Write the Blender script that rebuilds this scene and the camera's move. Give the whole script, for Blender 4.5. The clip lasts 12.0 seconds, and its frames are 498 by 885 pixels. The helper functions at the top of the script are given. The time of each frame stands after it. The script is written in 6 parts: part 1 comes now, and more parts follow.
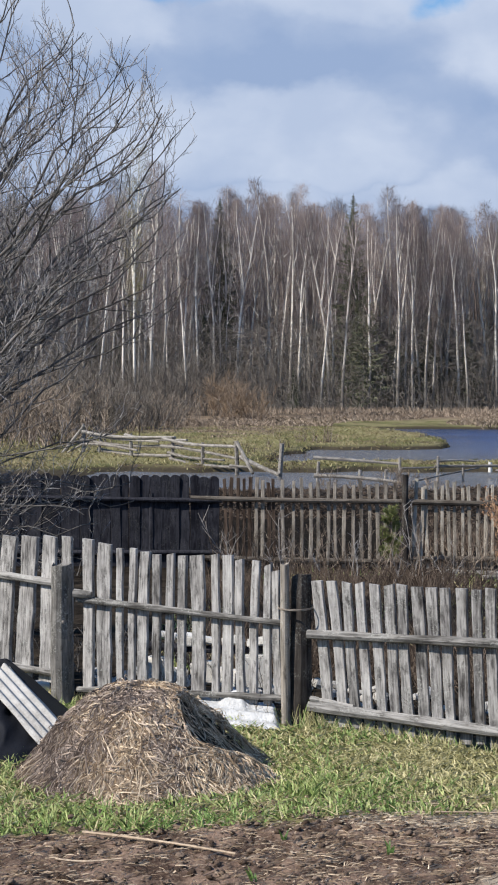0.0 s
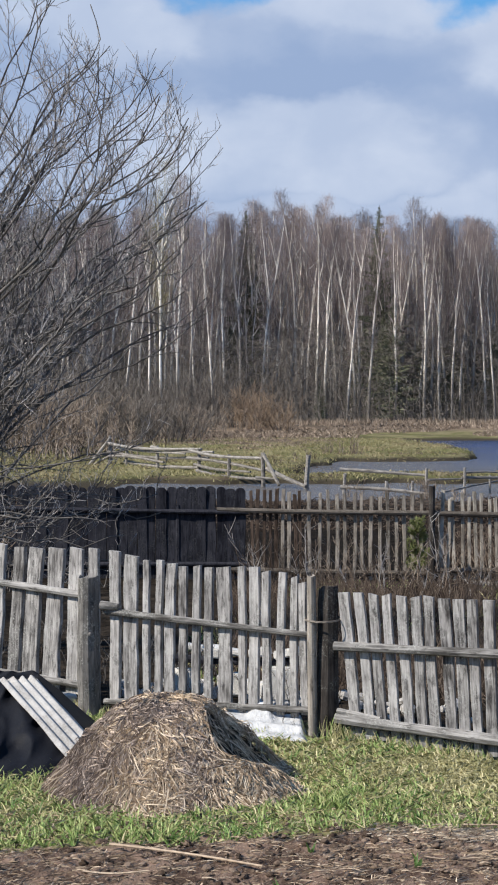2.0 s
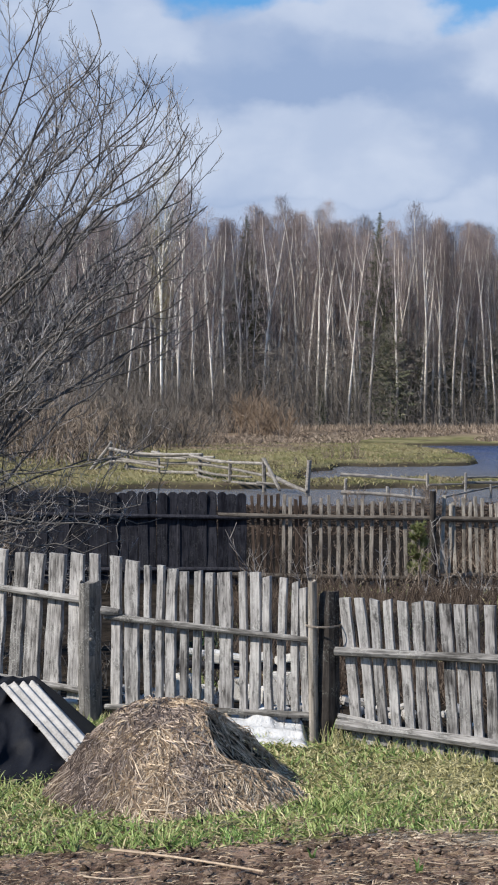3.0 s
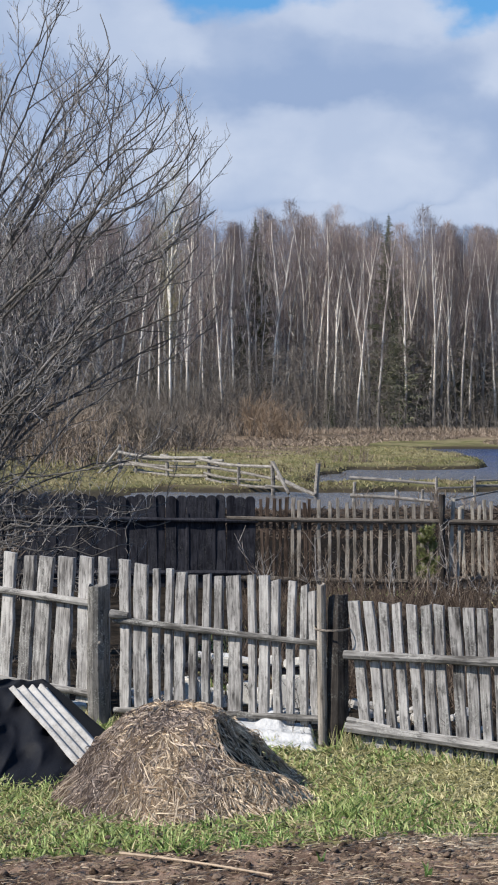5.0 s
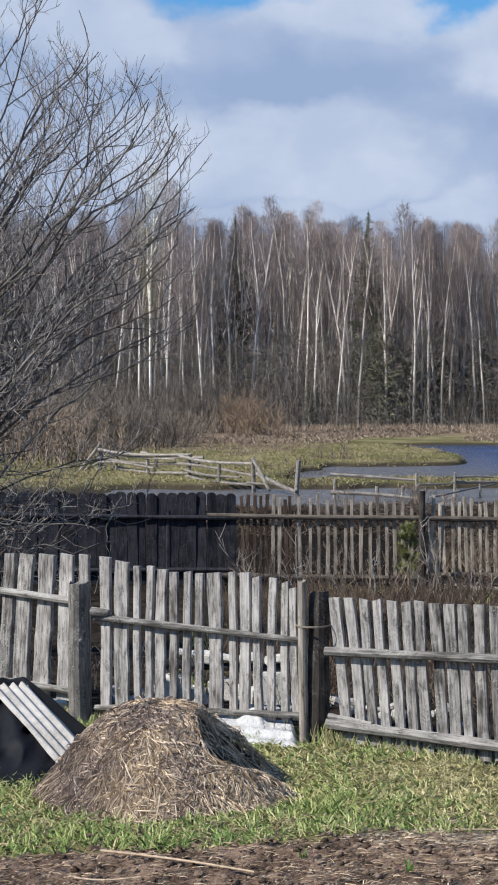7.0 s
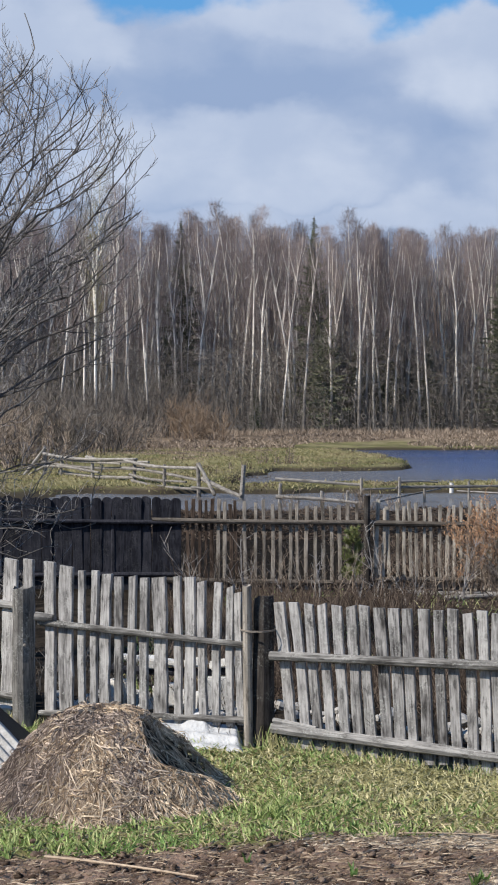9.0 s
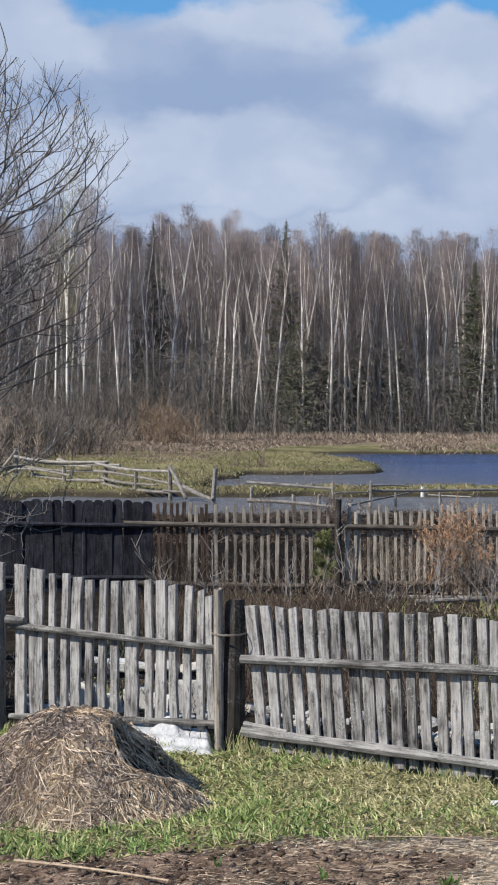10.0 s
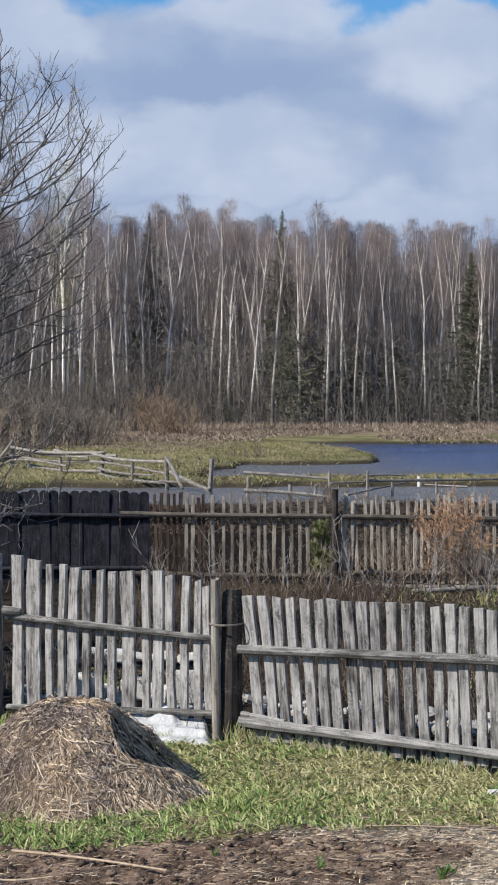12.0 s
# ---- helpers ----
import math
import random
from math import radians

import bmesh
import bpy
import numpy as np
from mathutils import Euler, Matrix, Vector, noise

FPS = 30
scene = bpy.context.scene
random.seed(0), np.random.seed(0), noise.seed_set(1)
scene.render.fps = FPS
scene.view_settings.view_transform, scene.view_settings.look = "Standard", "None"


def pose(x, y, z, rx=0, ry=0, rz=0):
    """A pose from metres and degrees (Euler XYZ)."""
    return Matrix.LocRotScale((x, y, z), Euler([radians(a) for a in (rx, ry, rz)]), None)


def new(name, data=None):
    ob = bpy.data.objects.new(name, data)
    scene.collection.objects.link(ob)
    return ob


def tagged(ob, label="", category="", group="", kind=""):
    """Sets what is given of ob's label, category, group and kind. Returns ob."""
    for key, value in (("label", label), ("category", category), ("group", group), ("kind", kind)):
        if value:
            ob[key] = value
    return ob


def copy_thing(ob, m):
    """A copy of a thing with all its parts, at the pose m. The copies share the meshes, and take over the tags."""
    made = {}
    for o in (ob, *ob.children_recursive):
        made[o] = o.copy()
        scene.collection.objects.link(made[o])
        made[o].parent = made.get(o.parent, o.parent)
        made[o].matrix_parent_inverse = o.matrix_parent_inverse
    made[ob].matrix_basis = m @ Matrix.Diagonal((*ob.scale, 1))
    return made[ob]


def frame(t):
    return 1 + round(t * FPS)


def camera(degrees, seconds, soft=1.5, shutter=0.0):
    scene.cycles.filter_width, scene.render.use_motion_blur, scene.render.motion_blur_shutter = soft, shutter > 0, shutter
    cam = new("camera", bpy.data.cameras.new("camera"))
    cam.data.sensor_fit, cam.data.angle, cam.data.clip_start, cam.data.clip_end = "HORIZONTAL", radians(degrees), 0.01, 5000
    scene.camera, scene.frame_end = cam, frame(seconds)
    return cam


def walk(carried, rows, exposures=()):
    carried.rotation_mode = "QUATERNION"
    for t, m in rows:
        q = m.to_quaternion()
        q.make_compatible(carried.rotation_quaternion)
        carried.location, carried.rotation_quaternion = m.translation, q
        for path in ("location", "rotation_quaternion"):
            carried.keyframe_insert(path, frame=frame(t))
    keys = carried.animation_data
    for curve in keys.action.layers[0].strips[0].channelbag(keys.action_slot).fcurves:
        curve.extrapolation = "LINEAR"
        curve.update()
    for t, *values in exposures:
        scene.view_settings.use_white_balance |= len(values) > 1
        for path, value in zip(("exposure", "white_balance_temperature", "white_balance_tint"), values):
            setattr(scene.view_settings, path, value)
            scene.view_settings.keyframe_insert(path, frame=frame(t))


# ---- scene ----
cam = camera(17.0, 12.0, 2.0)
EYE = (0.0, 0.0, 2.82)
# seconds, then the turn of the camera, which is held on one spot
ROWS = [
    (0.0, 88.175, 0.000, -0.000),
    (0.5, 88.255, 0.082, 0.404),
    (1.0, 88.353, 0.201, 0.729),
    (1.5, 88.465, 0.200, 0.922),
    (2.0, 88.580, 0.133, 0.901),
    (2.5, 88.686, 0.107, 0.905),
    (3.0, 88.758, 0.158, 0.932),
    (3.5, 88.828, 0.180, 0.991),
    (5.5, 88.874, 0.182, 1.290),
    (6.0, 88.865, 0.182, 1.311),
    (6.5, 88.857, 0.239, 1.257),
    (7.0, 88.767, 0.322, 0.558),
    (7.2, 88.763, 0.321, 0.162),
    (9.0, 88.916, 0.167, -1.320),
    (9.5, 88.995, 0.126, -1.807),
    (10.0, 89.032, -0.043, -2.291),
    (10.5, 89.049, -0.086, -2.495),
    (11.0, 88.962, -0.040, -2.488),
    (11.5, 88.781, 0.132, -2.472),
    (12.0, 88.693, 0.117, -2.412),
]
walk(cam, [(t, pose(*EYE, a, b, c)) for t, a, b, c in ROWS], [(0.0, 0.37), (7.0, 0.36), (9.5, 0.30), (12.0, 0.29)])

# ---- light ----
SUN_AZ, SUN_EL = radians(249), radians(41)       # azimuth from north (+y), clockwise
sun_way = Vector((math.sin(SUN_AZ) * math.cos(SUN_EL), math.cos(SUN_AZ) * math.cos(SUN_EL), math.sin(SUN_EL)))
sun = new("sun", bpy.data.lights.new("sun", "SUN"))
sun.data.energy, sun.data.angle, sun.data.color = 5.3, radians(0.6), (1.0, 0.93, 0.83)
sun.rotation_euler = (-sun_way).to_track_quat("-Z", "Y").to_euler()


class Nodes:
    """A short way to write node trees."""

    def __init__(self, tree):
        self.tree = tree
        tree.nodes.clear()

    def add(self, kind, settings=None, **inputs):
        n = self.tree.nodes.new(kind)
        for k, v in (settings or {}).items():
            if k == "operation":
                n.operation = v
            elif k == "kind":
                n.gradient_type = v
            elif k == "turned":
                n.vector_type = v
            elif k == "smooth":
                n.interpolation_type = v
        for k, v in inputs.items():
            k = int(k[1:]) if k[0] == "i" and k[1:].isdigit() else k.replace("_", " ")
            self.put(n.inputs[k], v)
        return n

    def put(self, socket, v):
        if isinstance(v, bpy.types.NodeSocket):
            self.tree.links.new(v, socket)
        elif isinstance(v, bpy.types.Node):
            self.tree.links.new(v.outputs[0], socket)
        else:
            socket.default_value = v

    def math(self, op, a, b=0.0, c=0.0):
        return self.add("ShaderNodeMath", {"operation": op}, i0=a, i1=b, i2=c).outputs[0]

    def mix(self, fac, a, b, blend="MIX"):
        n = self.add("ShaderNodeMix")
        n.data_type, n.blend_type = "RGBA", blend
        for i, v in ((0, fac), (6, a), (7, b)):
            self.put(n.inputs[i], (*v, 1) if isinstance(v, tuple) and len(v) == 3 else v)
        return n.outputs[2]

    def ramp(self, fac, lo, hi, to_lo=0.0, to_hi=1.0):
        n = self.add("ShaderNodeMapRange", {"smooth": "SMOOTHSTEP"})
        for i, v in enumerate((fac, lo, hi, to_lo, to_hi)):
            self.put(n.inputs[i], v)
        return n.outputs[0]

    def noise(self, vec, scale, detail=4.0, rough=0.55, warp=0.0):
        return self.add("ShaderNodeTexNoise", Vector=vec, Scale=scale, Detail=detail, Roughness=rough, Distortion=warp).outputs[0]


def build_world():
    world = bpy.data.worlds.new("spring_sky")
    scene.world = world
    world.use_nodes = True
    n = Nodes(world.node_tree)
    way = n.add("ShaderNodeTexCoord").outputs["Generated"]
    sky = n.add("ShaderNodeTexSky")
    sky.sky_type, sky.sun_disc, sky.sun_elevation, sky.sun_rotation = "NISHITA", False, SUN_EL, SUN_AZ
    sky.air_density, sky.dust_density = 1.2, 0.6
    blue = n.mix(1.0, sky.outputs[0], (SKY * 0.58, SKY * 1.12, SKY * 1.62), "MULTIPLY")
    stretch = n.add("ShaderNodeVectorMath", {"operation": "MULTIPLY"}, i0=way, i1=(1.0, 1.0, 1.5)).outputs[0]
    parts = n.add("ShaderNodeSeparateXYZ", Vector=way)
    up = parts.outputs[2]
    # cloud cover: nearly closed low over the woods, broken higher up
    n1 = n.noise(stretch, 7.0, 7.0, 0.55, 0.3)
    warp = n.add("ShaderNodeTexNoise", Vector=stretch, Scale=17.0, Detail=8.0, Roughness=0.52)
    flat = n.add("ShaderNodeVectorMath", {"operation": "DIVIDE"}, i0=way, i1=n.add("ShaderNodeCombineXYZ", i0=parts.outputs[1], i1=parts.outputs[1], i2=parts.outputs[1])).outputs[0]
    wob = n.add("ShaderNodeVectorMath", {"operation": "MULTIPLY_ADD"}, i0=warp.outputs[1], i1=(0.085, 0.085, 0.06), i2=flat).outputs[0]

    def bank(x, z, sx, sz, soft=0.8):
        """A soft heap of cloud about the direction (x, 1, z)."""
        m = n.add("ShaderNodeMapping", {"turned": "TEXTURE"}, Vector=wob, Location=(x + 0.0425, 1.0425, z + 0.03), Scale=(sx, 4.0, sz))
        return n.ramp(n.add("ShaderNodeTexGradient", {"kind": "SPHERICAL"}, Vector=m).outputs[1], 0.0, soft)

    gaps = n.math("ADD", bank(0.122, 0.256, 0.045, 0.035, 0.5), n.math("ADD", bank(-0.022, 0.262, 0.075, 0.030, 0.5), bank(0.188, 0.262, 0.05, 0.03, 0.5)))
    cover = n.math("SUBTRACT", n.ramp(n1, n.ramp(up, 0.25, 0.42, 0.02, 0.62), n.ramp(up, 0.25, 0.42, 0.25, 0.80)), n.math("MULTIPLY", gaps, 1.1))
    cover = n.math("MAXIMUM", n.math("MINIMUM", cover, 1.0), 0.0)
    # light tops and grey-blue undersides
    fluff = n.ramp(n.noise(stretch, 12.0, 7.0, 0.5, 0.2), 0.36, 0.68)
    heaps = n.math("MULTIPLY", bank(0.030, 0.152, 0.105, 0.036, 0.45), 0.66)
    for x, z, sx, sz, k in ((0.137, 0.118, 0.06, 0.026, 0.6), (0.21, 0.150, 0.08, 0.045, 0.5), (0.160, 0.212, 0.065, 0.050, 0.85), (-0.05, 0.150, 0.07, 0.035, 0.7), (0.045, 0.238, 0.10, 0.024, 0.6), (-0.10, 0.225, 0.06, 0.04, 0.9), (0.04, 0.115, 0.14, 0.016, 0.55)):
        heaps = n.math("MAXIMUM", heaps, n.math("MULTIPLY", bank(x, z, sx, sz, 0.5), k * 0.82))
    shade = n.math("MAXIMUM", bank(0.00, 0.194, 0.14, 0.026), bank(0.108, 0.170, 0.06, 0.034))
    lit = n.math("ADD", n.math("MULTIPLY", fluff, n.math("ADD", 0.28, n.math("MULTIPLY", heaps, 0.2))), n.math("MULTIPLY", heaps, 0.58))
    lit = n.math("SUBTRACT", n.math("ADD", lit, 0.12), n.math("MULTIPLY", shade, 0.22))
    lit = n.math("MAXIMUM", n.math("MINIMUM", lit, 1.0), 0.0)
    cloud = n.mix(lit, (0.248, 0.332, 0.502), (0.488, 0.548, 0.664))
    both = n.mix(cover, blue, cloud)
    low = n.mix(n.ramp(up, -0.02, 0.0), (0.10, 0.09, 0.07), both)
    n.add("ShaderNodeOutputWorld", Surface=n.add("ShaderNodeBackground", Color=low, Strength=1.0))


SKY = 0.074
build_world()


# ---- materials ----
def material(name, make, rough=0.85):
    mat = bpy.data.materials.new(name)
    mat.use_nodes = True
    n = Nodes(mat.node_tree)
    bsdf = n.add("ShaderNodeBsdfPrincipled", Roughness=rough)
    bsdf.inputs["Specular IOR Level"].default_value = 0.02 if rough > 0.82 else 0.25
    make(n, bsdf)
    n.add("ShaderNodeOutputMaterial", Surface=bsdf)
    return mat


def bump(n, bsdf, height, strength, distance):
    n.put(bsdf.inputs["Normal"], n.add("ShaderNodeBump", Height=height, Strength=strength, Distance=distance))


def place(n):
    return n.add("ShaderNodeNewGeometry").outputs["Position"]


def stretched(n, vec, s):
    return n.add("ShaderNodeVectorMath", {"operation": "MULTIPLY"}, i0=vec, i1=s).outputs[0]


def wood(name, dark, light, lichen=0.0, grain=1.0, upright=True):
    """Weathered bare timber: grey streaks along the grain, each piece of its own tone."""

    def make(n, bsdf):
        p = n.add("ShaderNodeTexCoord").outputs["Object"]
        own = n.add("ShaderNodeObjectInfo").outputs["Random"]
        shift = n.add("ShaderNodeCombineXYZ", i0=n.math("MULTIPLY", own, 37.0), i1=n.math("MULTIPLY", own, 11.0), i2=n.math("MULTIPLY", own, 23.0))
        p = n.add("ShaderNodeVectorMath", {"operation": "ADD"}, i0=p, i1=shift).outputs[0]
        s = (1.0, 1.0, 0.06) if upright else (0.06, 1.0, 1.0)
        streak = n.noise(stretched(n, p, s), 60.0 * grain, 6.0, 0.62)
        blotch = n.noise(stretched(n, p, (1, 1, 0.4) if upright else (0.4, 1, 1)), 9.0, 5.0, 0.6)
        fac = n.math("ADD", n.math("MULTIPLY", streak, 0.75), n.math("MULTIPLY", blotch, 0.65))
        fac = n.math("ADD", fac, n.math("MULTIPLY", n.math("SUBTRACT", own, 0.5), 0.16))
        col = n.mix(n.ramp(fac, 0.40, 1.02), dark, light)
        # damp stains, cracks and rot
        stain = n.ramp(n.noise(stretched(n, p, (1, 1, 0.30) if upright else (0.30, 1, 1)), 26.0, 5.0, 0.7), 0.51, 0.68, 0.0, 0.72)
        col = n.mix(stain, col, tuple(c * 0.8 for c in dark))
        if lichen:
            spots = n.ramp(n.noise(p, 55.0, 6.0, 0.75), 0.50, 0.66)
            where = n.ramp(n.noise(p, 4.5, 3.0), 0.46, 0.58)
            col = n.mix(n.math("MULTIPLY", n.math("MULTIPLY", spots, where), lichen), col, (0.55, 0.56, 0.52))
        n.put(bsdf.inputs["Base Color"], col)
        bump(n, bsdf, fac, 0.7, 0.006)

    return material(name, make, 0.9)


def mottled(name, cols, scale=3.0, fine=40.0, rough=0.9, relief=0.01, contrast=0.0):
    """Colours mixed at two scales, and a tone of its own for each loose piece."""

    def make(n, bsdf):
        p = place(n)
        a = n.ramp(n.noise(p, scale, 5.0, 0.6), 0.35, 0.65)
        b = n.ramp(n.noise(p, fine, 4.0, 0.6), 0.35, 0.65)
        isle = n.add("ShaderNodeNewGeometry").outputs["Random Per Island"]
        col = n.mix(a, cols[0], cols[1])
        col = n.mix(n.math("MULTIPLY", b, 0.55), col, cols[2])
        col = n.mix(n.ramp(isle, 0.4, 1.0, 0.0, 0.85), col, cols[-1])
        col = n.mix(n.ramp(isle, 0.0, 0.45, contrast, 0.0), col, tuple(c * 0.3 for c in cols[0]))
        n.put(bsdf.inputs["Base Color"], col)
        bump(n, bsdf, b, 0.5, relief)

    return material(name, make, rough)


def bark_birch(name):
    def make(n, bsdf):
        p = n.add("ShaderNodeTexCoord").outputs["Object"]
        own = n.add("ShaderNodeObjectInfo").outputs["Random"]
        up = n.add("ShaderNodeSeparateXYZ", Vector=p).outputs[2]
        marks = n.ramp(n.noise(stretched(n, p, (1.0, 1.0, 2.5)), 1.6, 5.0, 0.7), 0.54, 0.66)
        foot = n.ramp(up, 2.0, n.math("ADD", 5.0, n.math("MULTIPLY", n.math("FRACT", n.math("MULTIPLY", own, 7.3)), 10.0)), 0.85, 0.0)
        top = n.ramp(up, 20.0, 25.0, 0.0, 0.7)
        scars = n.ramp(n.noise(n.add("ShaderNodeVectorMath", {"operation": "ADD"}, i0=p, i1=n.add("ShaderNodeCombineXYZ", X=n.math("MULTIPLY", own, 90.0))), 0.42, 3.0, 0.6), 0.52, 0.60, 0.0, 0.62)
        marks = n.math("MAXIMUM", marks, scars)
        white = n.mix(n.ramp(own, 0.0, 0.6), (0.70, 0.64, 0.57), (0.96, 0.90, 0.81))
        col = n.mix(n.math("MAXIMUM", n.math("MULTIPLY", marks, 0.75), foot), white, (0.10, 0.09, 0.08))
        col = n.mix(top, col, (0.30, 0.22, 0.18))
        n.put(bsdf.inputs["Base Color"], col)

    return material(name, make, 0.8)


def ground_material():
    """Bare tilled soil, then grass, leaf litter, wet meadow and dry reeds, with ragged borders."""

    def make(n, bsdf):
        p = place(n)
        xyz = n.add("ShaderNodeSeparateXYZ", Vector=p)
        x, y, z = xyz.outputs
        wob = n.math("MULTIPLY", n.math("SUBTRACT", n.noise(p, 1.6, 6.0, 0.65), 0.5), 1.1)
        yy = n.math("ADD", y, wob)
        g1 = n.noise(p, 3.0, 6.0, 0.65)
        g2 = n.noise(p, 28.0, 5.0, 0.7)
        soil = n.mix(n.ramp(g1, 0.4, 0.62), (0.065, 0.043, 0.033), (0.235, 0.163, 0.124))
        soil = n.mix(n.ramp(g2, 0.5, 0.8), soil, (0.33, 0.25, 0.185))
        mat = n.ramp(n.math("ADD", n.math("ADD", x, n.math("MULTIPLY", y, -0.4)), n.math("MULTIPLY", wob, 1.2)), -2.50, -2.05)
        soil = n.mix(n.math("MULTIPLY", mat, 0.8), soil, (0.56, 0.47, 0.36))
        turf = n.mix(n.ramp(g2, 0.3, 0.7), (0.10, 0.12, 0.04), (0.24, 0.20, 0.11))
        # near-black behind both fences: shade of the picket gaps put into the colour
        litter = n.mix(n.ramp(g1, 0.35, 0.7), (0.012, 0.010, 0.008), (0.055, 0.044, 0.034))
        twiggy = n.mix(n.ramp(g1, 0.35, 0.7), (0.04, 0.032, 0.026), (0.125, 0.098, 0.077))
        dark_ground = n.mix(n.ramp(g1, 0.35, 0.7), (0.007, 0.006, 0.005), (0.024, 0.019, 0.015))
        far = n.noise(stretched(n, p, (0.25, 0.12, 1.0)), 1.0, 6.0, 0.65)
        meadow = n.mix(n.ramp(far, 0.42, 0.58), (0.115, 0.115, 0.048), (0.21, 0.188, 0.10))
        meadow = n.mix(n.ramp(n.noise(stretched(n, p, (0.35, 0.22, 1.0)), 1.0, 6.0, 0.7), 0.52, 0.62), meadow, (0.115, 0.088, 0.06))
        meadow = n.mix(n.math("MULTIPLY", n.ramp(n.math("ADD", y, n.math("MULTIPLY", wob, 14.0)), 96.0, 112.0), n.ramp(n.math("ADD", x, n.math("MULTIPLY", wob, 6.0)), 5.0, 1.0)), meadow, (0.115, 0.09, 0.064))
        reeds = n.mix(n.ramp(far, 0.35, 0.65), (0.15, 0.115, 0.085), (0.25, 0.19, 0.135))
        edge = n.math("ADD", y, n.math("MULTIPLY", x, -0.16))
        col = n.mix(n.ramp(n.math("ADD", edge, wob), 10.55, 10.75), soil, turf)
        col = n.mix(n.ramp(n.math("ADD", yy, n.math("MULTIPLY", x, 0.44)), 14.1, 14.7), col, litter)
        col = n.mix(n.math("MULTIPLY", n.ramp(yy, 18.5, 20.5), n.ramp(n.math("ADD", x, wob), 0.2, 1.6)), col, twiggy)
        col = n.mix(n.ramp(yy, 25.6, 26.6), col, dark_ground)
        yy2 = n.math("ADD", y, n.math("MULTIPLY", wob, 4.0))
        col = n.mix(n.ramp(yy2, 43.0, 46.0), col, (0.06, 0.05, 0.042))
        col = n.mix(n.ramp(yy2, 57.0, 61.0), col, meadow)
        yy3 = n.math("ADD", y, n.math("MULTIPLY", wob, 18.0))
        col = n.mix(n.ramp(yy3, 144.0, 160.0), col, reeds)
        col = n.mix(n.ramp(yy3, 164.0, 180.0), col, (0.06, 0.05, 0.04))
        wet = n.ramp(n.math("ADD", z, n.math("MULTIPLY", wob, 0.1)), -0.12, 0.05, 1.0, 0.0)
        col = n.mix(n.math("MULTIPLY", wet, n.ramp(y, 40.0, 46.0)), col, (0.05, 0.042, 0.03))
        n.put(bsdf.inputs["Base Color"], col)
        bump(n, bsdf, n.math("ADD", n.math("ADD", g1, n.math("MULTIPLY", g2, 0.6)), n.math("MULTIPLY", n.noise(p, 0.8, 3.0, 0.6), n.ramp(y, 40.0, 60.0, 0.0, 4.0))), 0.8, 0.06)

    return material("ground_cover", make, 0.95)


def water_material():
    def make(n, bsdf):
        p = place(n)
        x, y, _ = n.add("ShaderNodeSeparateXYZ", Vector=p).outputs
        # blue of the reflected sky put into the open lake's base colour, in bands
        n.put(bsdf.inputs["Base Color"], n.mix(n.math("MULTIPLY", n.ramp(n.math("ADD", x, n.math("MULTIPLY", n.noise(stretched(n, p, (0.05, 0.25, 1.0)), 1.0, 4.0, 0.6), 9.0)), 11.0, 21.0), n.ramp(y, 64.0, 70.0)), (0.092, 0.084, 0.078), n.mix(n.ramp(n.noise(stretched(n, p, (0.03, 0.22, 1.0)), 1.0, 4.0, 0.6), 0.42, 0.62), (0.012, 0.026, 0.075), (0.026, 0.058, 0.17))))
        bsdf.inputs["Specular IOR Level"].default_value = 0.5
        bsdf.inputs["Roughness"].default_value = 0.22
        w = n.math("ADD", n.noise(stretched(n, p, (1.0, 2.2, 1.0)), 3.0, 4.0, 0.6), n.math("MULTIPLY", n.noise(stretched(n, p, (0.4, 1.2, 1.0)), 0.35, 3.0, 0.6), 2.0))
        bump(n, bsdf, n.math("MULTIPLY", w, n.ramp(n.math("SUBTRACT", y, n.math("MULTIPLY", x, 2.0)), 52.0, 78.0, 0.35, 1.0)), 0.9, 0.09)

    return material("pond_water", make, 0.12)


M_GROUND = ground_material()
M_WATER = water_material()
M_PICKET = wood("grey_picket_wood", (0.040, 0.037, 0.036), (0.52, 0.50, 0.482), 0.55)
M_RAIL = wood("grey_rail_wood", (0.045, 0.042, 0.039), (0.39, 0.375, 0.357), 0.5, upright=False)
M_POST = wood("dark_post_wood", (0.038, 0.036, 0.034), (0.20, 0.19, 0.178), 0.4)
M_BLACK_POST = wood("black_post_wood", (0.016, 0.014, 0.013), (0.085, 0.075, 0.068), 0.2)
M_BROWN_RAIL = wood("brown_rail_wood", (0.045, 0.038, 0.032), (0.165, 0.143, 0.122), 0.2, upright=False)
M_PALE_POST = wood("pale_post_wood", (0.07, 0.06, 0.05), (0.33, 0.295, 0.255), 0.3)
M_BLACK_BOARD = wood("black_board_wood", (0.008, 0.0085, 0.012), (0.045, 0.0455, 0.056), 0.08)
M_BROWN_PICKET = wood("brown_picket_wood", (0.06, 0.050, 0.041), (0.42, 0.37, 0.315), 0.4)
M_DARK_PICKET = wood("dark_brown_picket_wood", (0.022, 0.016, 0.013), (0.13, 0.095, 0.075))
M_OLD_RAIL = wood("silvered_pole_wood", (0.09, 0.082, 0.074), (0.37, 0.345, 0.315), upright=False)
